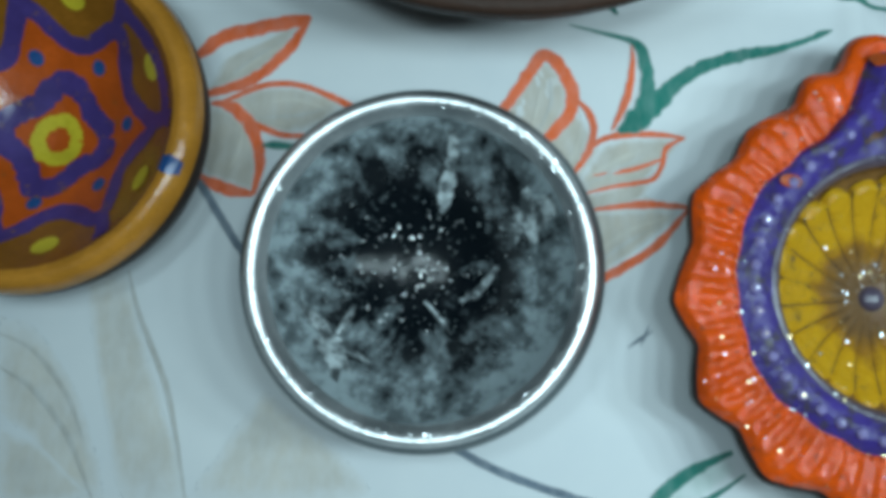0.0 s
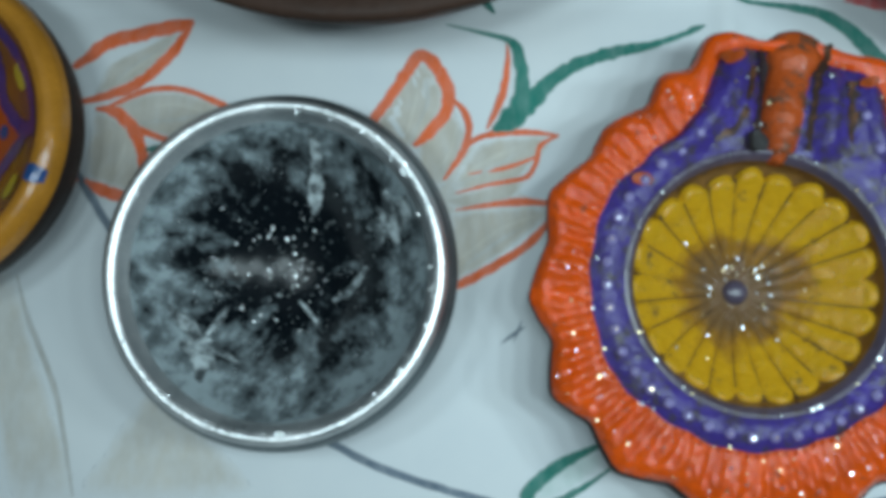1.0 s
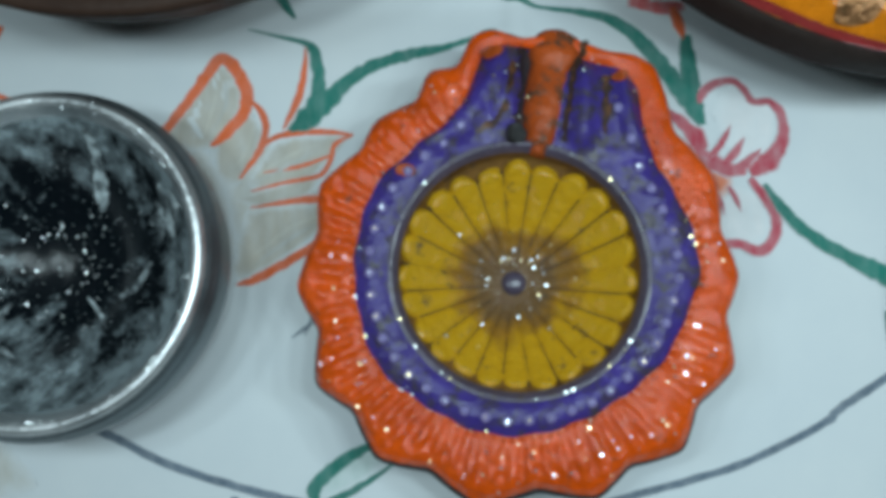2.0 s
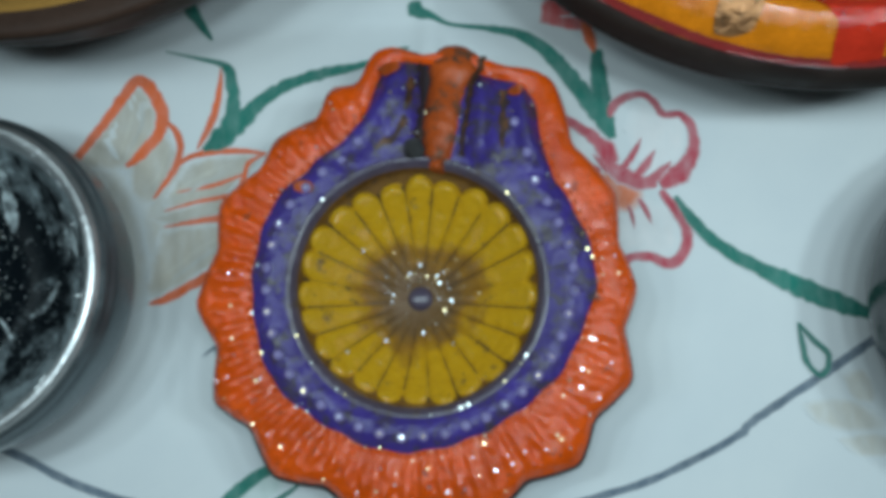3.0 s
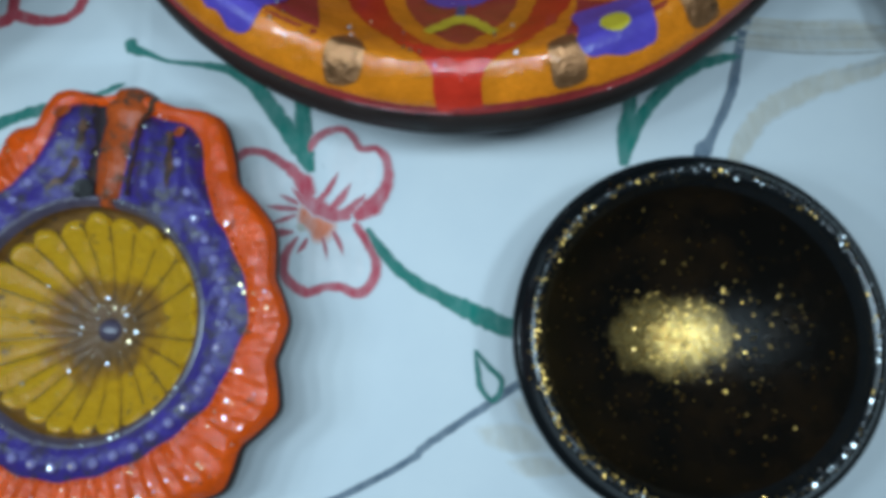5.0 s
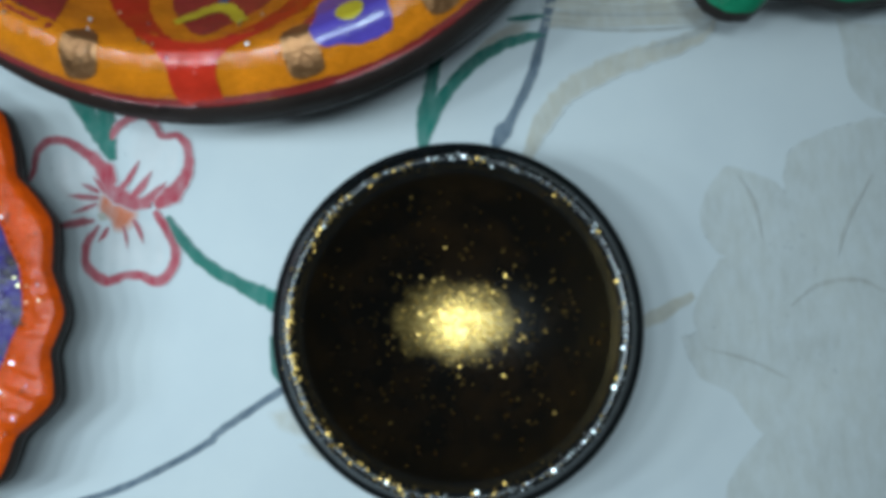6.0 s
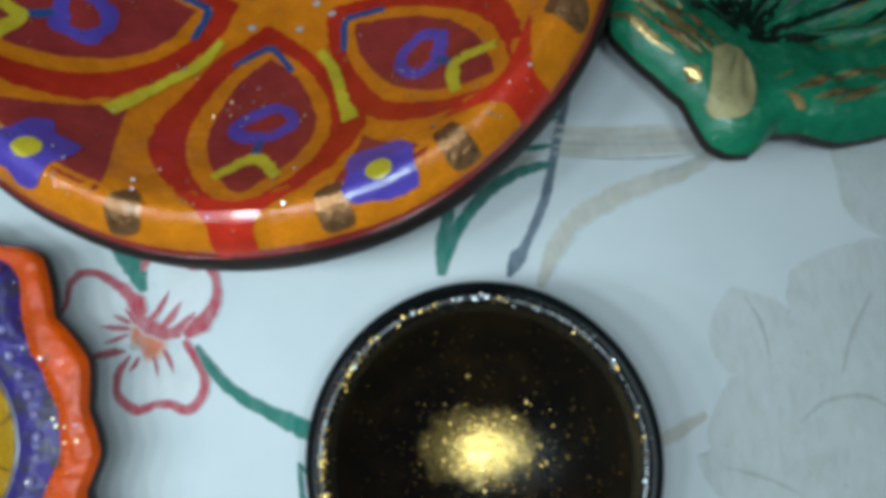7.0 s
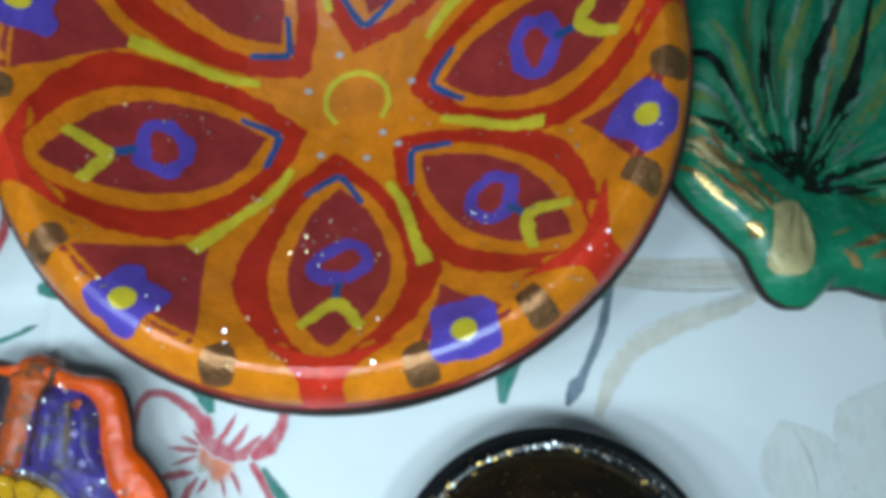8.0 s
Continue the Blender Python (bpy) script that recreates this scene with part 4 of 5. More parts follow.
def black_bowl():
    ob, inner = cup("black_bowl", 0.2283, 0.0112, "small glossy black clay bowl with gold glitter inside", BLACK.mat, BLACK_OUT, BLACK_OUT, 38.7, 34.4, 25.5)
    h = lathe_height(inner)
    rng = random.Random(8)
    spots, middle = [], []
    for i in range(330):
        a = rng.gauss(3.5, 0.75) if i % 3 else rng.uniform(0, 2 * math.pi)
        r = abs(rng.gauss(34.2, 0.75))
        tilt = (r - 34.3) / 2.2
        spots.append((r * math.cos(a), r * math.sin(a), 30.5 - 0.5 * abs(r - 34.3) ** 1.4 * 0.6, (tilt * math.cos(a), tilt * math.sin(a), 1)))

    def inside(x, y):
        r = math.hypot(x, y)
        slope = h(r + 0.5, 0) - h(max(r - 0.5, 0), 0)
        return (x, y, h(r, 0) + 0.3, (-slope * x / (r + 1e-6), -slope * y / (r + 1e-6), 1))

    for i in range(300):
        a, r = rng.uniform(0, 2 * math.pi), 31 * math.sqrt(rng.random())
        spots.append(inside(r * math.cos(a), r * math.sin(a)))
    # denser flakes at the bottom brighten the painted gold highlight
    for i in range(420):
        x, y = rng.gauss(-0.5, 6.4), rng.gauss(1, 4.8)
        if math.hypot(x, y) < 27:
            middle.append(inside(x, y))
    # silver flakes added as the glints along the rim
    rim = []
    for i in range(160):
        a, r = rng.gauss(1.2, 0.7) if i % 2 else rng.gauss(-1.3, 0.6), rng.gauss(34.6, 0.55)
        rim.append((r * math.cos(a), r * math.sin(a), 30.75 - 0.3 * abs(r - 34.6), ((r - 34.6) / 2.2 * math.cos(a), (r - 34.6) / 2.2 * math.sin(a), 1)))
    flakes("silver_glints", rim, 0.27, 15, GLINT, ob, 0.3)
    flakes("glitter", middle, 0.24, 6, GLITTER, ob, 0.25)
    flakes("glitter", spots, 0.24, 5, GLITTER, ob)


black_bowl()


# flakes stand in for the sparkling highlights inside and on the rim
def silver_sparkles():
    rng = random.Random(12)
    spots = []
    for i in range(260):
        a, r = rng.uniform(0, 2 * math.pi), 27 * rng.random() ** 0.8
        slope = SILVER_H(r + 0.5, 0) - SILVER_H(max(r - 0.5, 0), 0)
        spots.append((r * math.cos(a), r * math.sin(a), SILVER_H(r, 0) + 0.25, (-slope * math.cos(a), -slope * math.sin(a), 1)))
    for i in range(240):
        a, r = rng.uniform(0, 2 * math.pi), rng.gauss(33.3, 0.7)
        spots.append((r * math.cos(a), r * math.sin(a), 30.65 - 0.25 * abs(r - 33.3), (0, 0, 1)))
    flakes("silver_glints", spots, 0.2, 9, GLINT, SILVER_CUP, 0.2)


silver_sparkles()


# ---------------------------------------------------------------- scalloped lamp
def step(x, a, b):
    t = min(1, max(0, (x - a) / (b - a)))
    return t * t * (3 - 2 * t)


def neck(a, lo, hi, soft):
    """1 where the angle (degrees) lies towards the spout."""
    d = math.degrees(a) % 360
    return step(d, lo - soft, lo + soft) * (1 - step(d, hi - soft, hi + soft))


LAMP_ORANGE = gloss_paint("lamp_orange_enamel", (0.70, 0.085, 0.004), 0.14, wear=0.06, relief=0.0018, spec=0.3, coat=0.15)
LAMP_VIOLET = gloss_paint("lamp_violet_enamel", (0.055, 0.036, 0.22), 0.2, wear=0.55, worn=(0.055, 0.045, 0.06), relief=0.0014, spec=0.25, coat=0.05)
LAMP_GRIME_SHADE = gloss_paint("lamp_grime_shade", (0.045, 0.026, 0.02), 0.3, wear=0.5, worn=(0.12, 0.05, 0.02), spec=0.2, coat=0.0)
LAMP_RUST = gloss_paint("lamp_rust_enamel", (0.42, 0.075, 0.014), 0.2, wear=0.5, worn=(0.10, 0.05, 0.03), relief=0.0012, spec=0.2, coat=0.05)
LAMP_BROWN = gloss_paint("lamp_oiled_brown", (0.19, 0.095, 0.028), 0.16, wear=0.15)
LAMP_GROOVE = gloss_paint("lamp_groove_dark", (0.06, 0.036, 0.02), 0.3)
# lighter than the band: the beads' highlights are put into their colour
LAMP_BEAD = gloss_paint("lamp_bead_lit_violet", (0.26, 0.23, 0.46), 0.1)
LAMP_WELL = Nodes("lamp_well_yellow")
well_far = LAMP_WELL.add("ShaderNodeVectorMath")
well_far.operation = "LENGTH"
LAMP_WELL.link(LAMP_WELL.where, well_far.inputs[0])
oil = LAMP_WELL.add("ShaderNodeMath")
oil.operation = "MULTIPLY_ADD"
oil.inputs[1].default_value = 40.0
LAMP_WELL.link(well_far.outputs["Value"], oil.inputs[0])
LAMP_WELL.link(LAMP_WELL.noise(90, 6, 0.7), oil.inputs[2])
stain = LAMP_WELL.ramp(oil.outputs[0], (0.0, (0.10, 0.065, 0.05)), (0.60, (0.15, 0.085, 0.035)), (0.72, (0.26, 0.125, 0.018)), (0.84, (0.50, 0.27, 0.010)))
halved = LAMP_WELL.add("ShaderNodeMath")
halved.operation = "MULTIPLY"
halved.inputs[1].default_value = 0.665
LAMP_WELL.link(oil.outputs[0], halved.inputs[0])
LAMP_WELL.link(halved.outputs[0], stain.node.inputs[0])
chips = LAMP_WELL.ramp(LAMP_WELL.noise(230, 6, 0.7), (0.60, 0.0), (0.68, 1.0))
LAMP_WELL.bump(LAMP_WELL.noise(420, 4), 0.6, 0.0014)
LAMP_WELL.set(Base_Color=LAMP_WELL.mix(chips, stain, (0.12, 0.075, 0.03)), Roughness=0.11, Specular_IOR_Level=0.35)
LAMP_GREY = gloss_paint("lamp_worn_violet_grey", (0.08, 0.065, 0.10), 0.2, wear=0.2)
LAMP_CHANNEL = gloss_paint("lamp_channel_soot_shade", (0.03, 0.022, 0.026), 0.45, wear=0.4, worn=(0.06, 0.03, 0.015), spec=0.15, coat=0.0)
LAMP_SOOT = gloss_paint("lamp_soot", (0.012, 0.010, 0.010), 0.4)


def scalloped_lamp():
    ob = thing("oil_lamp", 0.0943, 0.0140, 0, "scalloped clay oil lamp painted orange, violet and yellow", "oil lamp")
    tips = (1, 27, 58, 63, 69, 80, 90, 96, 101, 114, 133, 156, 184, 209, 233, 260, 290, 314, 338)
    tip_r = (46.8, 48, 56.2, 56.0, 54, 55, 53, 56, 55.6, 50, 46.6, 47.7, 47.5, 48.2, 47.6, 47.2, 47.6, 48.6, 48.6)
    dips = (350, 14, 44, 106, 120, 142, 168, 196, 220, 246, 276, 301, 325)
    dip_r = (44.3, 44.4, 46.8, 49, 45, 44.2, 44.2, 43.6, 44.2, 43.6, 43.4, 44.4, 45)
    bay = sorted(list(zip(tips, tip_r)) + list(zip(dips, dip_r)))
    band_a = (0, 39, 48, 53, 58, 64, 72, 97, 100, 103, 108, 117, 133, 148, 168, 190, 217, 244, 268, 290, 321, 347)
    band_r = (37.9, 38.2, 40.5, 43.6, 49, 51, 50.4, 51, 49.4, 45, 39.9, 36.6, 35.4, 36.8, 35, 34.8, 34.8, 32.9, 33.4, 32, 33.4, 35.8)
    ease = (-1.6, -0.8, 0, 0.8, 1.6)
    edge = functools.cache(lambda a: sum(float(np.interp(math.degrees(a) + e, [p for p, q in bay], [q for p, q in bay], period=360)) for e in ease) / 5)
    band = functools.cache(lambda a: sum(float(np.interp(math.degrees(a) + e, band_a, band_r, period=360)) for e in ease) / 5 + 0.25 * math.sin(9 * a) + 0.2 * math.sin(23 * a + 1))
    well = lambda a: 26.4 + 1.6 * math.sin(a) + 0.2 * math.cos(a)

    def along(x, y, line):
        """Distance to a bent line."""
        best = 99.0
        for (ax, ay), (bx, by) in zip(line, line[1:]):
            t = max(0, min(1, ((x - ax) * (bx - ax) + (y - ay) * (by - ay)) / ((bx - ax) ** 2 + (by - ay) ** 2)))
            best = min(best, math.hypot(x - ax - t * (bx - ax), y - ay - t * (by - ay)))
        return best

    def spout(x, y):
        """Lobes that curl up on both sides of the wick channel, and the channel between them."""
        if y < 24:
            return 0.0
        z = 2.4 * math.exp(-(along(x, y, ((-19, 29), (-11, 36), (-6, 43), (-4, 51))) / 3.4) ** 2)
        z += 2.6 * math.exp(-(along(x, y, ((13.5, 30), (14, 37), (14.5, 45))) / 2.6) ** 2)
        z += 2.4 * math.exp(-(along(x, y, ((26, 28), (23.5, 35), (22.5, 44))) / 2.5) ** 2)
        z -= 2.6 * math.exp(-(along(x, y, ((0.5, 30), (1.5, 40), (2.5, 52))) / 2.0) ** 2)
        return z * step(y, 24, 31)

    seg = 840

    def sheet(name, rows, material, label=""):
        """rows: functions of the angle giving (radius, height)."""
        verts, faces = [], []
        for f in rows:
            for k in range(seg):
                a = 2 * math.pi * k / seg
                r, z = f(a)
                verts.append((r * math.cos(a) / 1000, r * math.sin(a) / 1000, z / 1000))
        for i in range(len(rows) - 1):
            for k in range(seg):
                p, q = i * seg + k, i * seg + (k + 1) % seg
                faces.append((p, q, q + seg, p + seg))
        return part(name, verts, faces, material, ob, label)

    def flange(s):
        def f(a):
            r = band(a) + (edge(a) - band(a)) * s
            rib = (0.12 + 0.5 * (0.5 - 0.5 * math.cos(a - 0.45)) ** 0.7) * (1 + 0.5 * noise.noise(Vector((3 * math.cos(a), 3 * math.sin(a), s * 2)))) * math.cos(66 * a + 0.9 * math.sin(5 * a) + 0.5 * math.sin(13 * a)) * math.sin(math.pi * min(1, s * 1.0)) ** 0.6 * (0.68 + 0.32 * math.cos(1.0 + s * 20 + math.sin(5 * a))) * (1 - 0.85 * neck(a, 20, 106, 8))
            knob = 0.25 * noise.noise(Vector((r * math.cos(a) / 3, r * math.sin(a) / 3, 1)))
            return r, 21.6 + 0.9 * math.sin(math.pi * s) + rib + knob - 1.6 * max(0, s - 0.85) / 0.15
        return f

    flange_ob = sheet("scalloped_flange", [flange(s) for s in np.linspace(0, 1, 17)], LAMP_ORANGE, "glossy orange ribbed flange with scalloped edge")
    sheet("clay_underside", [lambda a: (edge(a), 20.0), lambda a: (edge(a) + 0.25 + 1.0 * max(0, -math.sin(a)), 18.6), lambda a: (edge(a) + 0.1 + 1.0 * max(0, -math.sin(a)), 16.6), lambda a: (edge(a) * 0.9, 14), lambda a: (32, 7), lambda a: (24, 1),
                             lambda a: (20, 0), lambda a: (0.01, 0)], CLAY_DARK, "dark unpainted clay underside")
    def swell(s):
        def f(a):
            r = well(a) + 1.6 + (band(a) - well(a) - 1.6) * s
            worn = 0.22 * noise.noise(Vector((r * math.cos(a) / 2.5, r * math.sin(a) / 2.5, 5)))
            return r, 21.4 + 1.1 * math.sin(math.pi * s) - 0.3 * s + worn * math.sin(math.pi * s) + spout(r * math.cos(a), r * math.sin(a)) * min(1, (1 - s) * 6 + 0.35)
        return f

    band_ob = sheet("violet_band", [swell(s) for s in np.linspace(0, 1, 26)], LAMP_VIOLET, "worn violet band round the well, curling up at the spout")
    sheet("well_lip", [lambda a: (well(a) - 0.6, 19.6), lambda a: (well(a) + 0.2, 21.0), lambda a: (well(a) + 0.9, 21.7), lambda a: (well(a) + 1.6, 21.4)], LAMP_GREY, "shiny worn grey lip")

    tip_at = lambda a: well(a) + 0.1 - 2.2 * neck(a, 50, 130, 18) - 1.9 * (1 - abs(math.cos(12 * a)) ** 0.45) - 0.35 * math.sin(3 * a + 1) - 0.4 * math.sin(11 * a)

    def bowl(s):
        def f(a):
            r = 2.4 + (tip_at(a) - 2.4) * s
            q = (r - 2.4) / 23.5
            flute = 1.3 * abs(math.cos(12 * a)) ** 0.5 * min(1, s * 2.0) * (1 - 0.3 * s)
            return r, 6.0 + 12.2 * q ** 1.75 + flute - 2.4 * step(s, 0.93, 1.0)
        return f

    well_ob = sheet("yellow_well", [bowl(s) for s in np.linspace(0, 1, 30)], LAMP_WELL.mat, "fluted yellow petals with an oily brown centre")
    sheet("well_channel", [lambda a: (16, 10.2), lambda a: (20, 13.6), lambda a: (well(a) - 1.5, 15.2), lambda a: (well(a) - 0.7, 17.0), lambda a: (well(a) - 0.5, 19.6)], LAMP_BROWN, "grimy brown groove round the yellow petals")
    part("button", *turned([(0.01, 7.6), (1.2, 7.5), (2.3, 7.0), (2.9, 6.0)], 32), LAMP_GREY, ob, "grey-violet centre boss")
    hz = lambda x, y: 6.0 + 12.2 * max(0, (math.hypot(x, y) - 2.4) / 23.5) ** 1.75
    rng = random.Random(2)
    # dark strips along the grooves between the petals
    for k in range(24):
        a = math.pi / 24 + k * math.pi / 12 + rng.uniform(-0.02, 0.02)
        lo, hi = 6 + rng.uniform(0, 3.5), tip_at(a) + rng.uniform(-3.0, 0.2)
        w = rng.uniform(0.5, 1.15)
        part("groove", *ribbon(turn2([(lo, 0, 0.3), (lo + 4, rng.uniform(-.3, .3), 0.6 * w), (16, rng.uniform(-.3, .3), w), (hi, 0, 0.8 * w)], a), hz, 0.28, 0.3), LAMP_GROOVE, well_ob)
    # beads round the band
    bead = bmesh.new()
    bmesh.ops.create_uvsphere(bead, u_segments=10, v_segments=6, radius=0.00118)
    for v in bead.verts:
        v.co.z *= 0.75
    first = None
    for k in range(42):
        a = 2 * math.pi * k / 42
        if neck(a, 60, 103, 1) > 0.5:
            continue
        r = well(a) + 2 + (band(a) - well(a) - 2) * (0.5 + 0.12 * neck(a, 45, 112, 6))
        if first is None:
            first = bm_part("bead", bead, LAMP_BEAD, band_ob)
            o = first
        else:
            o = new("bead", first.data)
            o.parent = band_ob
        o.matrix_local = pose(r * math.cos(a) / 1000, r * math.sin(a) / 1000, 0.0226 + 0.0009 * neck(a, 45, 118, 5))
    small = bmesh.new()
    bmesh.ops.create_uvsphere(small, u_segments=7, v_segments=4, radius=0.0006)
    first = None
    for k in range(110):
        a = 2 * math.pi * k / 110
        if neck(a, 50, 106, 1) > 0.5:
            continue
        if first is None:
            first = o = bm_part("edge_bead", small, LAMP_ORANGE, flange_ob)
        else:
            o = new("edge_bead", first.data)
            o.parent = flange_ob
        o.matrix_local = pose((band(a) + 0.7) * math.cos(a) / 1000, (band(a) + 0.7) * math.sin(a) / 1000, 0.0219)
    # bright flakes placed as the glints on ribs, beads, well and spout
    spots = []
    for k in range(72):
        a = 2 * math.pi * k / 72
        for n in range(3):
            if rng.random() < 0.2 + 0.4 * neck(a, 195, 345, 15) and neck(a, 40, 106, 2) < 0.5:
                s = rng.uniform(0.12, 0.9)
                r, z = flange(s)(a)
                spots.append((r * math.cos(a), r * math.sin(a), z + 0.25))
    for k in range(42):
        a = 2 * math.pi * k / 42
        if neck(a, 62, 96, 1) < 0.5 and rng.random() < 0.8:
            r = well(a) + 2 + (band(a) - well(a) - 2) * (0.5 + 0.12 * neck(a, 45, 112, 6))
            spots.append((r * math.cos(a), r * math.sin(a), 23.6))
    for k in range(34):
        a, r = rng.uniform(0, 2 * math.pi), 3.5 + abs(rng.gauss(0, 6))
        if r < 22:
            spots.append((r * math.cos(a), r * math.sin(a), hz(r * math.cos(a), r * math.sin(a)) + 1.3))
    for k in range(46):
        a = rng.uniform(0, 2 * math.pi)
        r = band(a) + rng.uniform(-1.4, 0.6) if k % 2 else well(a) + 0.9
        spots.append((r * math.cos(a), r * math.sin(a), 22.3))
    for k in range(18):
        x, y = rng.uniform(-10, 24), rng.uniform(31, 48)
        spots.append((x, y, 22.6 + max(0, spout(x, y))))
    glint_specks(ob, spots, 0.27, 41)
    # spout with its wick channel
    def ridge(name, points, high, material, label=""):
        c = glide(points, 6)
        d = np.gradient(c[:, :2], axis=0)
        d /= np.linalg.norm(d, axis=1, keepdims=True)
        verts, faces, n = [], [], 9
        for i, (x, y, w, z) in enumerate(c):
            lumps = 1 + 0.14 * noise.noise(Vector((x / 3, y / 3, 9)))
            for j in range(n):
                q = math.pi * j / (n - 1)
                k = -math.cos(q) * w / 2 * lumps
                verts.append(((x - d[i, 1] * k) / 1000, (y + d[i, 0] * k) / 1000, (z - 3.5 + (high + 3.5) * math.sin(q) ** 0.7 * lumps) / 1000))
        for i in range(len(c) - 1):
            for j in range(n - 1):
                p = i * n + j
                faces.append((p, p + n, p + n + 1, p + 1))
        for i in (0, len(c) - 1):
            faces.append(tuple(range(i * n, i * n + n)))
        return part(name, verts, faces, material, ob, label)

    ridge("spout_ridge", [(4.0, 27, 4, 19.6), (4.6, 30, 7.5, 20.6), (5.6, 36, 9.6, 21.0), (6.6, 43, 10.4, 21.2), (8.2, 50, 12.0, 21.2), (9.0, 54, 10.5, 20.4), (9.4, 55.6, 7, 18.6)], 2.3, LAMP_RUST, "rust-red ridge of the spout")
    ridge("spout_lip", [(-7.5, 53.5, 4, 19.8), (-3, 53.2, 4.2, 20.0), (1.5, 52.4, 3.6, 19.4), (4, 52.4, 3, 19.0)], 1.4, LAMP_GRIME_SHADE, "sooty brown lip of the spout")
    ridge("spout_knob", [(8.5, 30.5, 3, 20.4), (10.5, 33, 4.4, 21.2), (11.2, 36, 2.6, 20.6)], 1.8, LAMP_VIOLET)
    trough = lambda x, y: 21.9 + spout(x, y)
    # soot and the creases' shade are both drawn in as dark strips
    part("wick_channel", *ribbon([(0.2, 29, 2.0), (0.6, 33, 2.4), (0.9, 38, 2.2), (1.3, 44, 2.6), (1.9, 49, 3.6), (2.3, 52.5, 3.6)], trough, 0.5, 0.4), LAMP_CHANNEL, ob, "dark sooty channel for the wick")
    part("crease_line", *ribbon([(9.6, 29, 1.0), (10.4, 37, 1.3), (11.6, 44, 1.6), (13.4, 49, 1.8), (14.8, 52, 1.4)], trough, 0.7, 0.5), LAMP_GRIME_SHADE, ob)
    part("crease_line", *ribbon([(18.4, 31, 0.8), (18.6, 38, 1.8), (18.8, 44, 2.4)], trough, 0.5, 0.5), LAMP_GRIME_SHADE, ob)
    part("crease_line", *ribbon([(-9.5, 31, 1.0), (-4.5, 34.5, 1.6), (-2.6, 40, 1.2), (-1.2, 47, 1.6)], trough, 0.45, 0.5), LAMP_GRIME_SHADE, ob)
    part("soot_spot", *patch([(-0.6 + 2.3 * math.cos(q), 31.2 + 2.6 * math.sin(q)) for q in np.linspace(0, 5.4, 7)], lambda x, y: max(21.2, trough(x, y)) + 0.9, 0.3, ragged=0.2), LAMP_SOOT, ob, "black soot")
    for x, y, n in ((-6.5, 48.5, 2.2), (21.5, 43.5, 1.8), (-24, 22.5, 2.0)):
        part("orange_chip", *patch([(x + n * math.cos(q), y + 0.7 * n * math.sin(q)) for q in np.linspace(0, 5.4, 7)], lambda px, py: 22.4 + max(0, spout(px, py)), 0.4, ragged=0.35), LAMP_RUST, ob)


scalloped_lamp()


# ---------------------------------------------------------------- leaf dish
LEAF_GREEN = gloss_paint("leaf_dish_green", (0.016, 0.19, 0.095), 0.16, wear=0.3, worn=(0.05, 0.22, 0.12), relief=0.0012)
LEAF_LIGHT = gloss_paint("leaf_dish_light_green", (0.05, 0.22, 0.12), 0.25, wear=0.15, worn=(0.10, 0.26, 0.18))
ENAMEL["vein"] = gloss_paint("black_vein_paint", (0.008, 0.012, 0.010), 0.3)
ENAMEL["fern"] = LEAF_LIGHT
ENAMEL["moss"] = gloss_paint("leaf_dish_moss", (0.12, 0.20, 0.06), 0.22, wear=0.35, worn=(0.03, 0.17, 0.10))
ENAMEL["mist"] = gloss_paint("leaf_dish_grey_green", (0.16, 0.26, 0.22), 0.25, wear=0.4, worn=(0.02, 0.14, 0.10))
ENAMEL["cream"] = gloss_paint("pale_gold_paint", (0.46, 0.39, 0.19), 0.5, metal=0.2, wear=0.1)


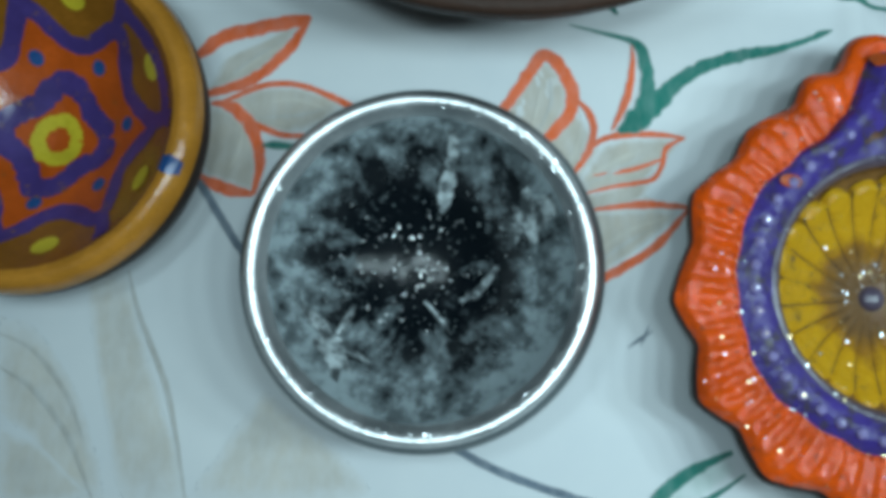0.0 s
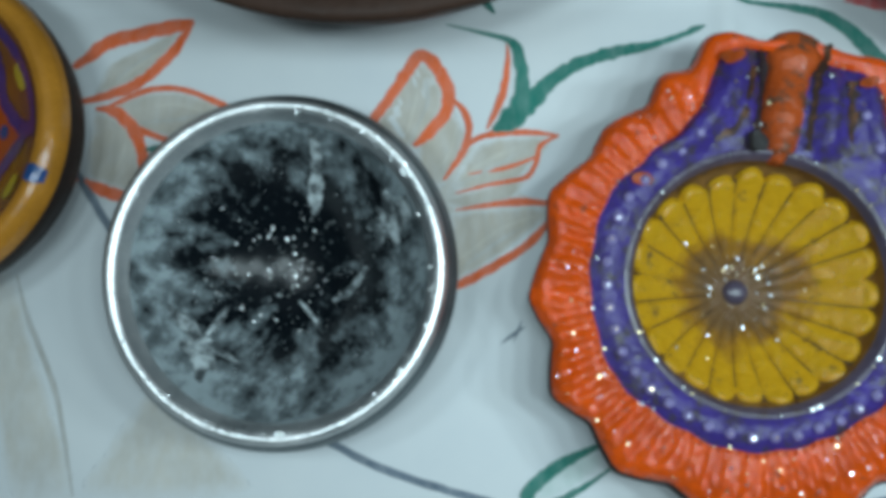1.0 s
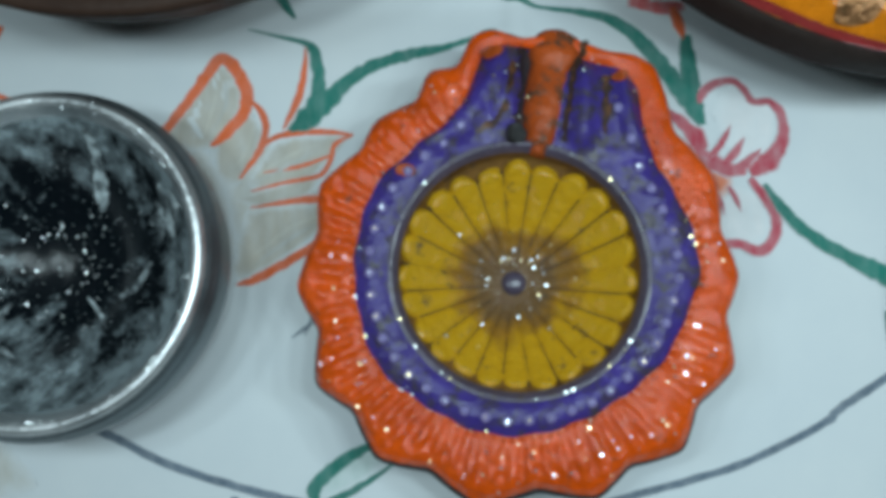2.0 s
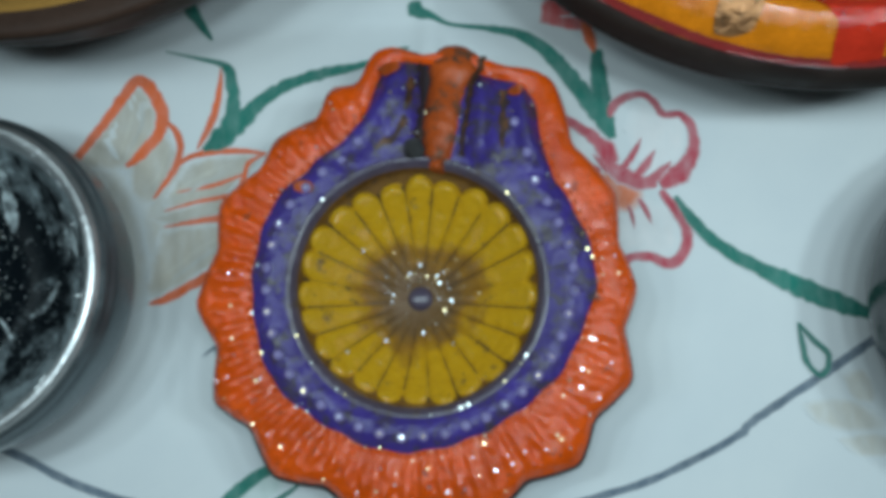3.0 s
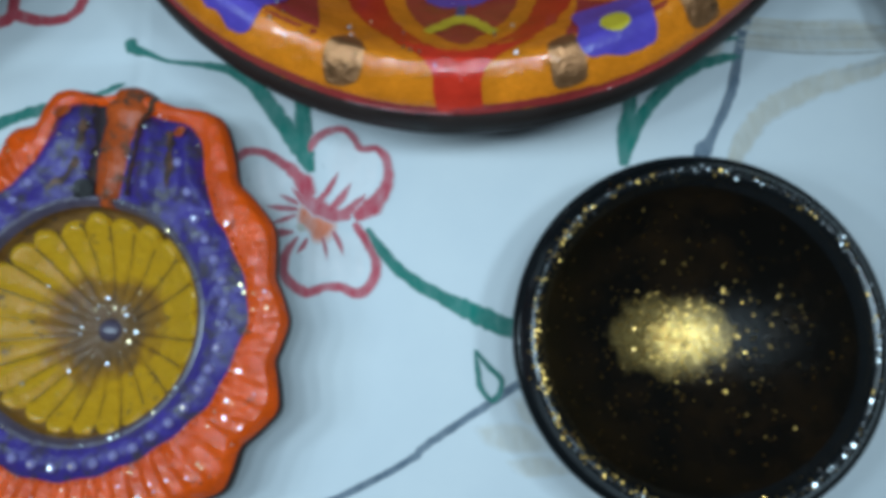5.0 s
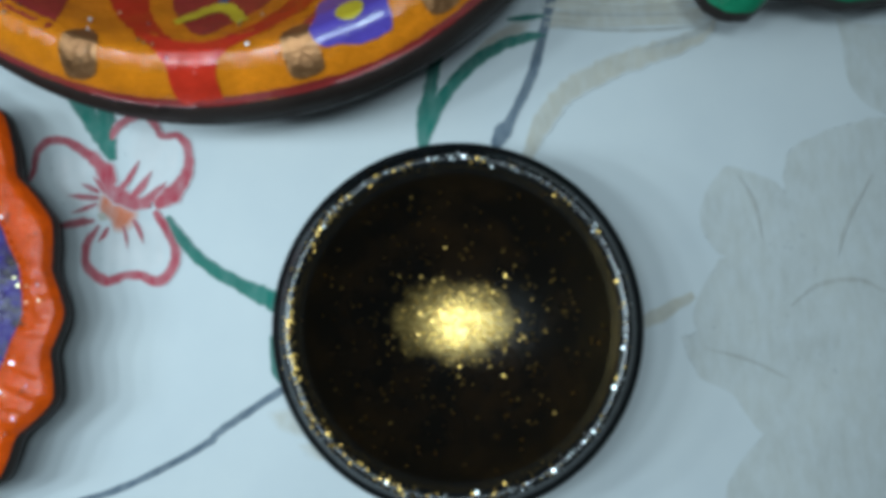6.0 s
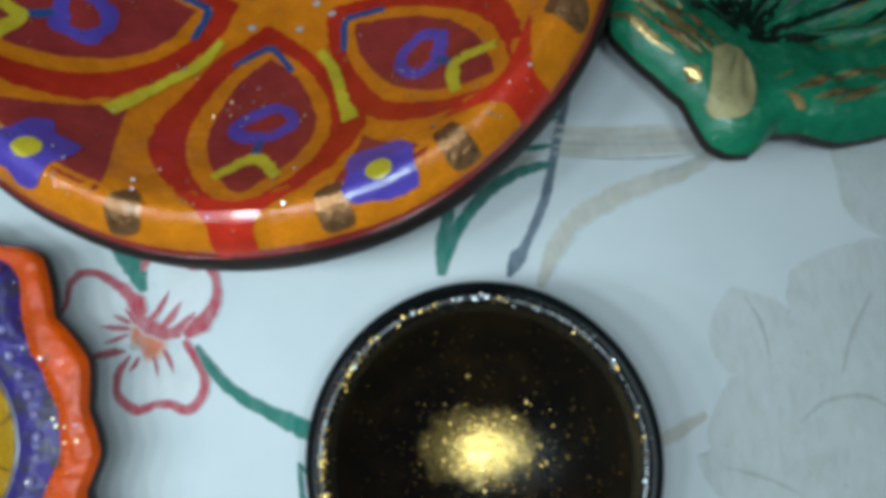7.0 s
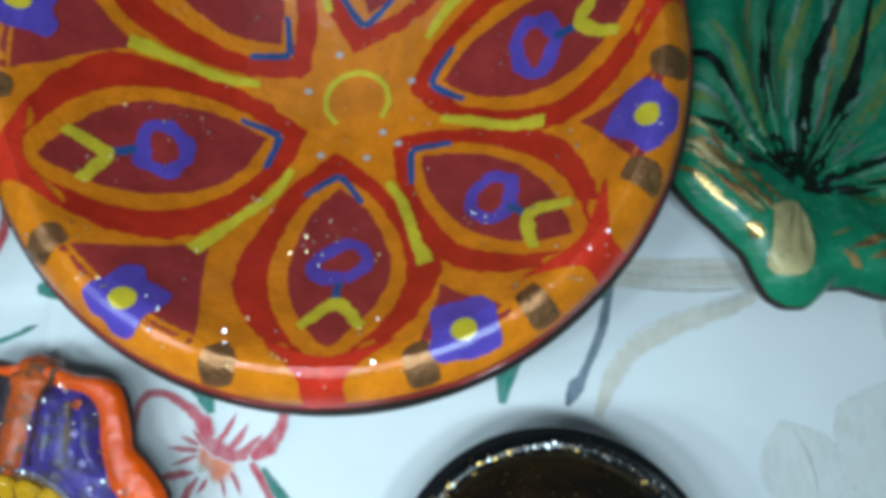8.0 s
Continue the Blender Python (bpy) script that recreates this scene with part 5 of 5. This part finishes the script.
def leaf_dish():
    ob = thing("leaf_dish", 0.318, 0.142, 0, "leaf-shaped clay dish painted glossy green with gold streaks", "dish")
    angles = [-180, -140, -100, -65, -45, -33, -20, -12, -7, -4, 0, 4, 7, 12, 20, 33, 50, 65, 100, 140, 180]
    radii = [68, 58, 51, 49, 56, 64.5, 64, 65, 69, 71.5, 72, 70, 64, 62.5, 64, 62, 58, 54, 52, 58, 68]
    edge = lambda a: float(np.interp((math.degrees(a) - 245 + 180) % 360 - 180, angles, radii))

    def height(x, y):
        a = math.atan2(y, x)
        s = math.hypot(x, y) / edge(a)
        fan = math.atan2(y + 34.5, x + 22.5)
        fold = 0.9 * math.cos(23 * fan) * min(1, math.hypot(x + 22.5, y + 34.5) / 20) * (1 if s < 0.76 else max(0, 1 - (s - 0.76) / 0.1))
        if s > 0.76:
            return 29 + 2.6 * math.sin(math.pi * min(1, (s - 0.76) / 0.24)) - 2.5 * max(0, s - 0.94) / 0.06 + fold
        return 29 - 17 * (1 - (s / 0.76) ** 2) + fold

    seg, rings = 240, [0.01] + [k / 22 for k in range(1, 23)]
    verts, faces = [], []
    for s in rings:
        for k in range(seg):
            a = 2 * math.pi * k / seg
            r = edge(a) * s
            x, y = r * math.cos(a), r * math.sin(a)
            verts.append((x / 1000, y / 1000, height(x, y) / 1000))
    for i in range(len(rings) - 1):
        for k in range(seg):
            p, q = i * seg + k, i * seg + (k + 1) % seg
            faces.append((p, q, q + seg, p + seg))
    face = part("painted_face", verts, faces, LEAF_GREEN, ob)
    verts, faces = [], []
    for f, z in ((1.0, None), (1.008, 23), (0.98, 20), (0.7, 6), (0.5, 0.5), (0.45, 0), (0.01, 0)):
        for k in range(seg):
            a = 2 * math.pi * k / seg
            r = edge(a) * f
            verts.append((r * math.cos(a) / 1000, r * math.sin(a) / 1000, (height(r * math.cos(a), r * math.sin(a)) if z is None else z) / 1000))
    for i in range(6):
        for k in range(seg):
            p, q = i * seg + k, i * seg + (k + 1) % seg
            faces.append((p, q, q + seg, p + seg))
    part("clay_underside", verts, faces, CLAY_DARK, ob, "dark clay underside")
    d = Dish(face, height)
    bx, by = -22.5, -34.5
    rng = random.Random(3)
    for k, (deg, bend, thick) in enumerate(((-4, 0.25, 0.9), (20, -0.1, 1.0), (48, 0.22, 1.5), (72, -0.06, 1.7), (100, -0.2, 1.2), (121, 0.12, 1.3), (142, 0.2, 0.8))):
        a = math.radians(deg)
        n = 26 + 36 * math.sin(math.radians(min(160, max(20, deg + 20))))
        pts = [(bx + q * n * math.cos(a + bend * q * q) + rng.uniform(-.8, .8), by + q * n * math.sin(a + bend * q * q) + rng.uniform(-.8, .8), w * thick) for q, w in ((0.05, 2.2), (0.2, 3.2), (0.4, 2.4), (0.6, 3.0), (0.8, 2.0), (1.05, 0.8))]
        d.line("vein", "vein", pts, 2)
        for off, col, wide in ((0.10, "fern", 3.2), (-0.11, "fern", 3.8), (0.19, "mist", 2.2), (0.15, "gold", 1.4), (-0.2, "moss", 4.0)):
            if col == "gold" and k % 2 or col == "mist" and k in (1, 4):
                continue
            b, far = a + off + rng.uniform(-.03, .03), rng.uniform(0.85, 1.1)
            d.line("streak", col, [(bx + q * n * math.cos(b + bend * q * q), by + q * n * math.sin(b + bend * q * q), w * wide) for q, w in ((0.32, 0.2), (0.5, 0.9), (0.7 * far, 1.0), (0.9 * far, 0.7), (1.0 * far, 0.2))], 1)
    d.fill("gold_tab", "cream", [(-33, -41), (-28, -39.4), (-23.6, -41), (-24.2, -50), (-26.5, -57), (-31.5, -58.5), (-35.5, -56), (-34.2, -48)], 8, "pale gold patch on the stem tab")
    for x0, y0, x1, y1, w in ((-52, -22, -33, -41, 2.2), (-50, -19, -35, -34, 1.6), (-56, -28, -42, -42, 1.3), (-52, -31, -45, -38, 1.0), (-40, -46, -36, -48, 3.0), (-12, -50, 10, -46, 1.5), (-18, -53, -14, -57, 2.0), (-8, -56, 4, -52, 1.4), (2, -49, 12, -51, 3)):
        d.line("gold_streak", "gold", [(x0, y0, w * 0.4), ((x0 * 2 + x1) / 3 + 0.5, (y0 * 2 + y1) / 3, w), ((x0 + 2 * x1) / 3, (y0 + 2 * y1) / 3 - 0.4, w), (x1, y1, w * 0.4)], 3)
    # rough brush marks along the flange and between the veins
    for k in range(34):
        u, v = rng.uniform(0, 1), rng.uniform(-4.5, 4.5)
        x, y = -54 + 21 * u + v * 0.7, -20 - 21 * u + v * 0.7
        n, w = rng.uniform(2, 6), rng.uniform(0.5, 1.7)
        d.line("brush_mark", rng.choice(("gold", "copper", "fern", "cream")), [(x - n * 0.7, y + n * 0.7, w * 0.3), (x, y + rng.uniform(-.5, .5), w), (x + n * 0.7, y - n * 0.7, w * 0.3)], 4 + k % 3)
    for k in range(16):
        x, y = rng.uniform(-18, 26), rng.uniform(-56, -47)
        n, w = rng.uniform(2, 5), rng.uniform(0.5, 1.5)
        d.line("brush_mark", rng.choice(("gold", "fern", "copper")), [(x - n, y - n * 0.2, w * 0.3), (x, y + rng.uniform(-.4, .4), w), (x + n, y + n * 0.25, w * 0.3)], 4)
    for k in range(46):
        a, q = math.radians(rng.uniform(-5, 135)), rng.uniform(14, 54)
        n, w = rng.uniform(3, 8), rng.uniform(0.4, 1.3)
        d.line("brush_mark", rng.choice(("fern", "fern", "mist")), [(bx + (q + m) * math.cos(a + s), by + (q + m) * math.sin(a + s), w * f) for m, f, s in ((-n, 0.3, 0), (0, 1, rng.uniform(-.02, .02)), (n, 0.3, 0))], 4)


leaf_dish()
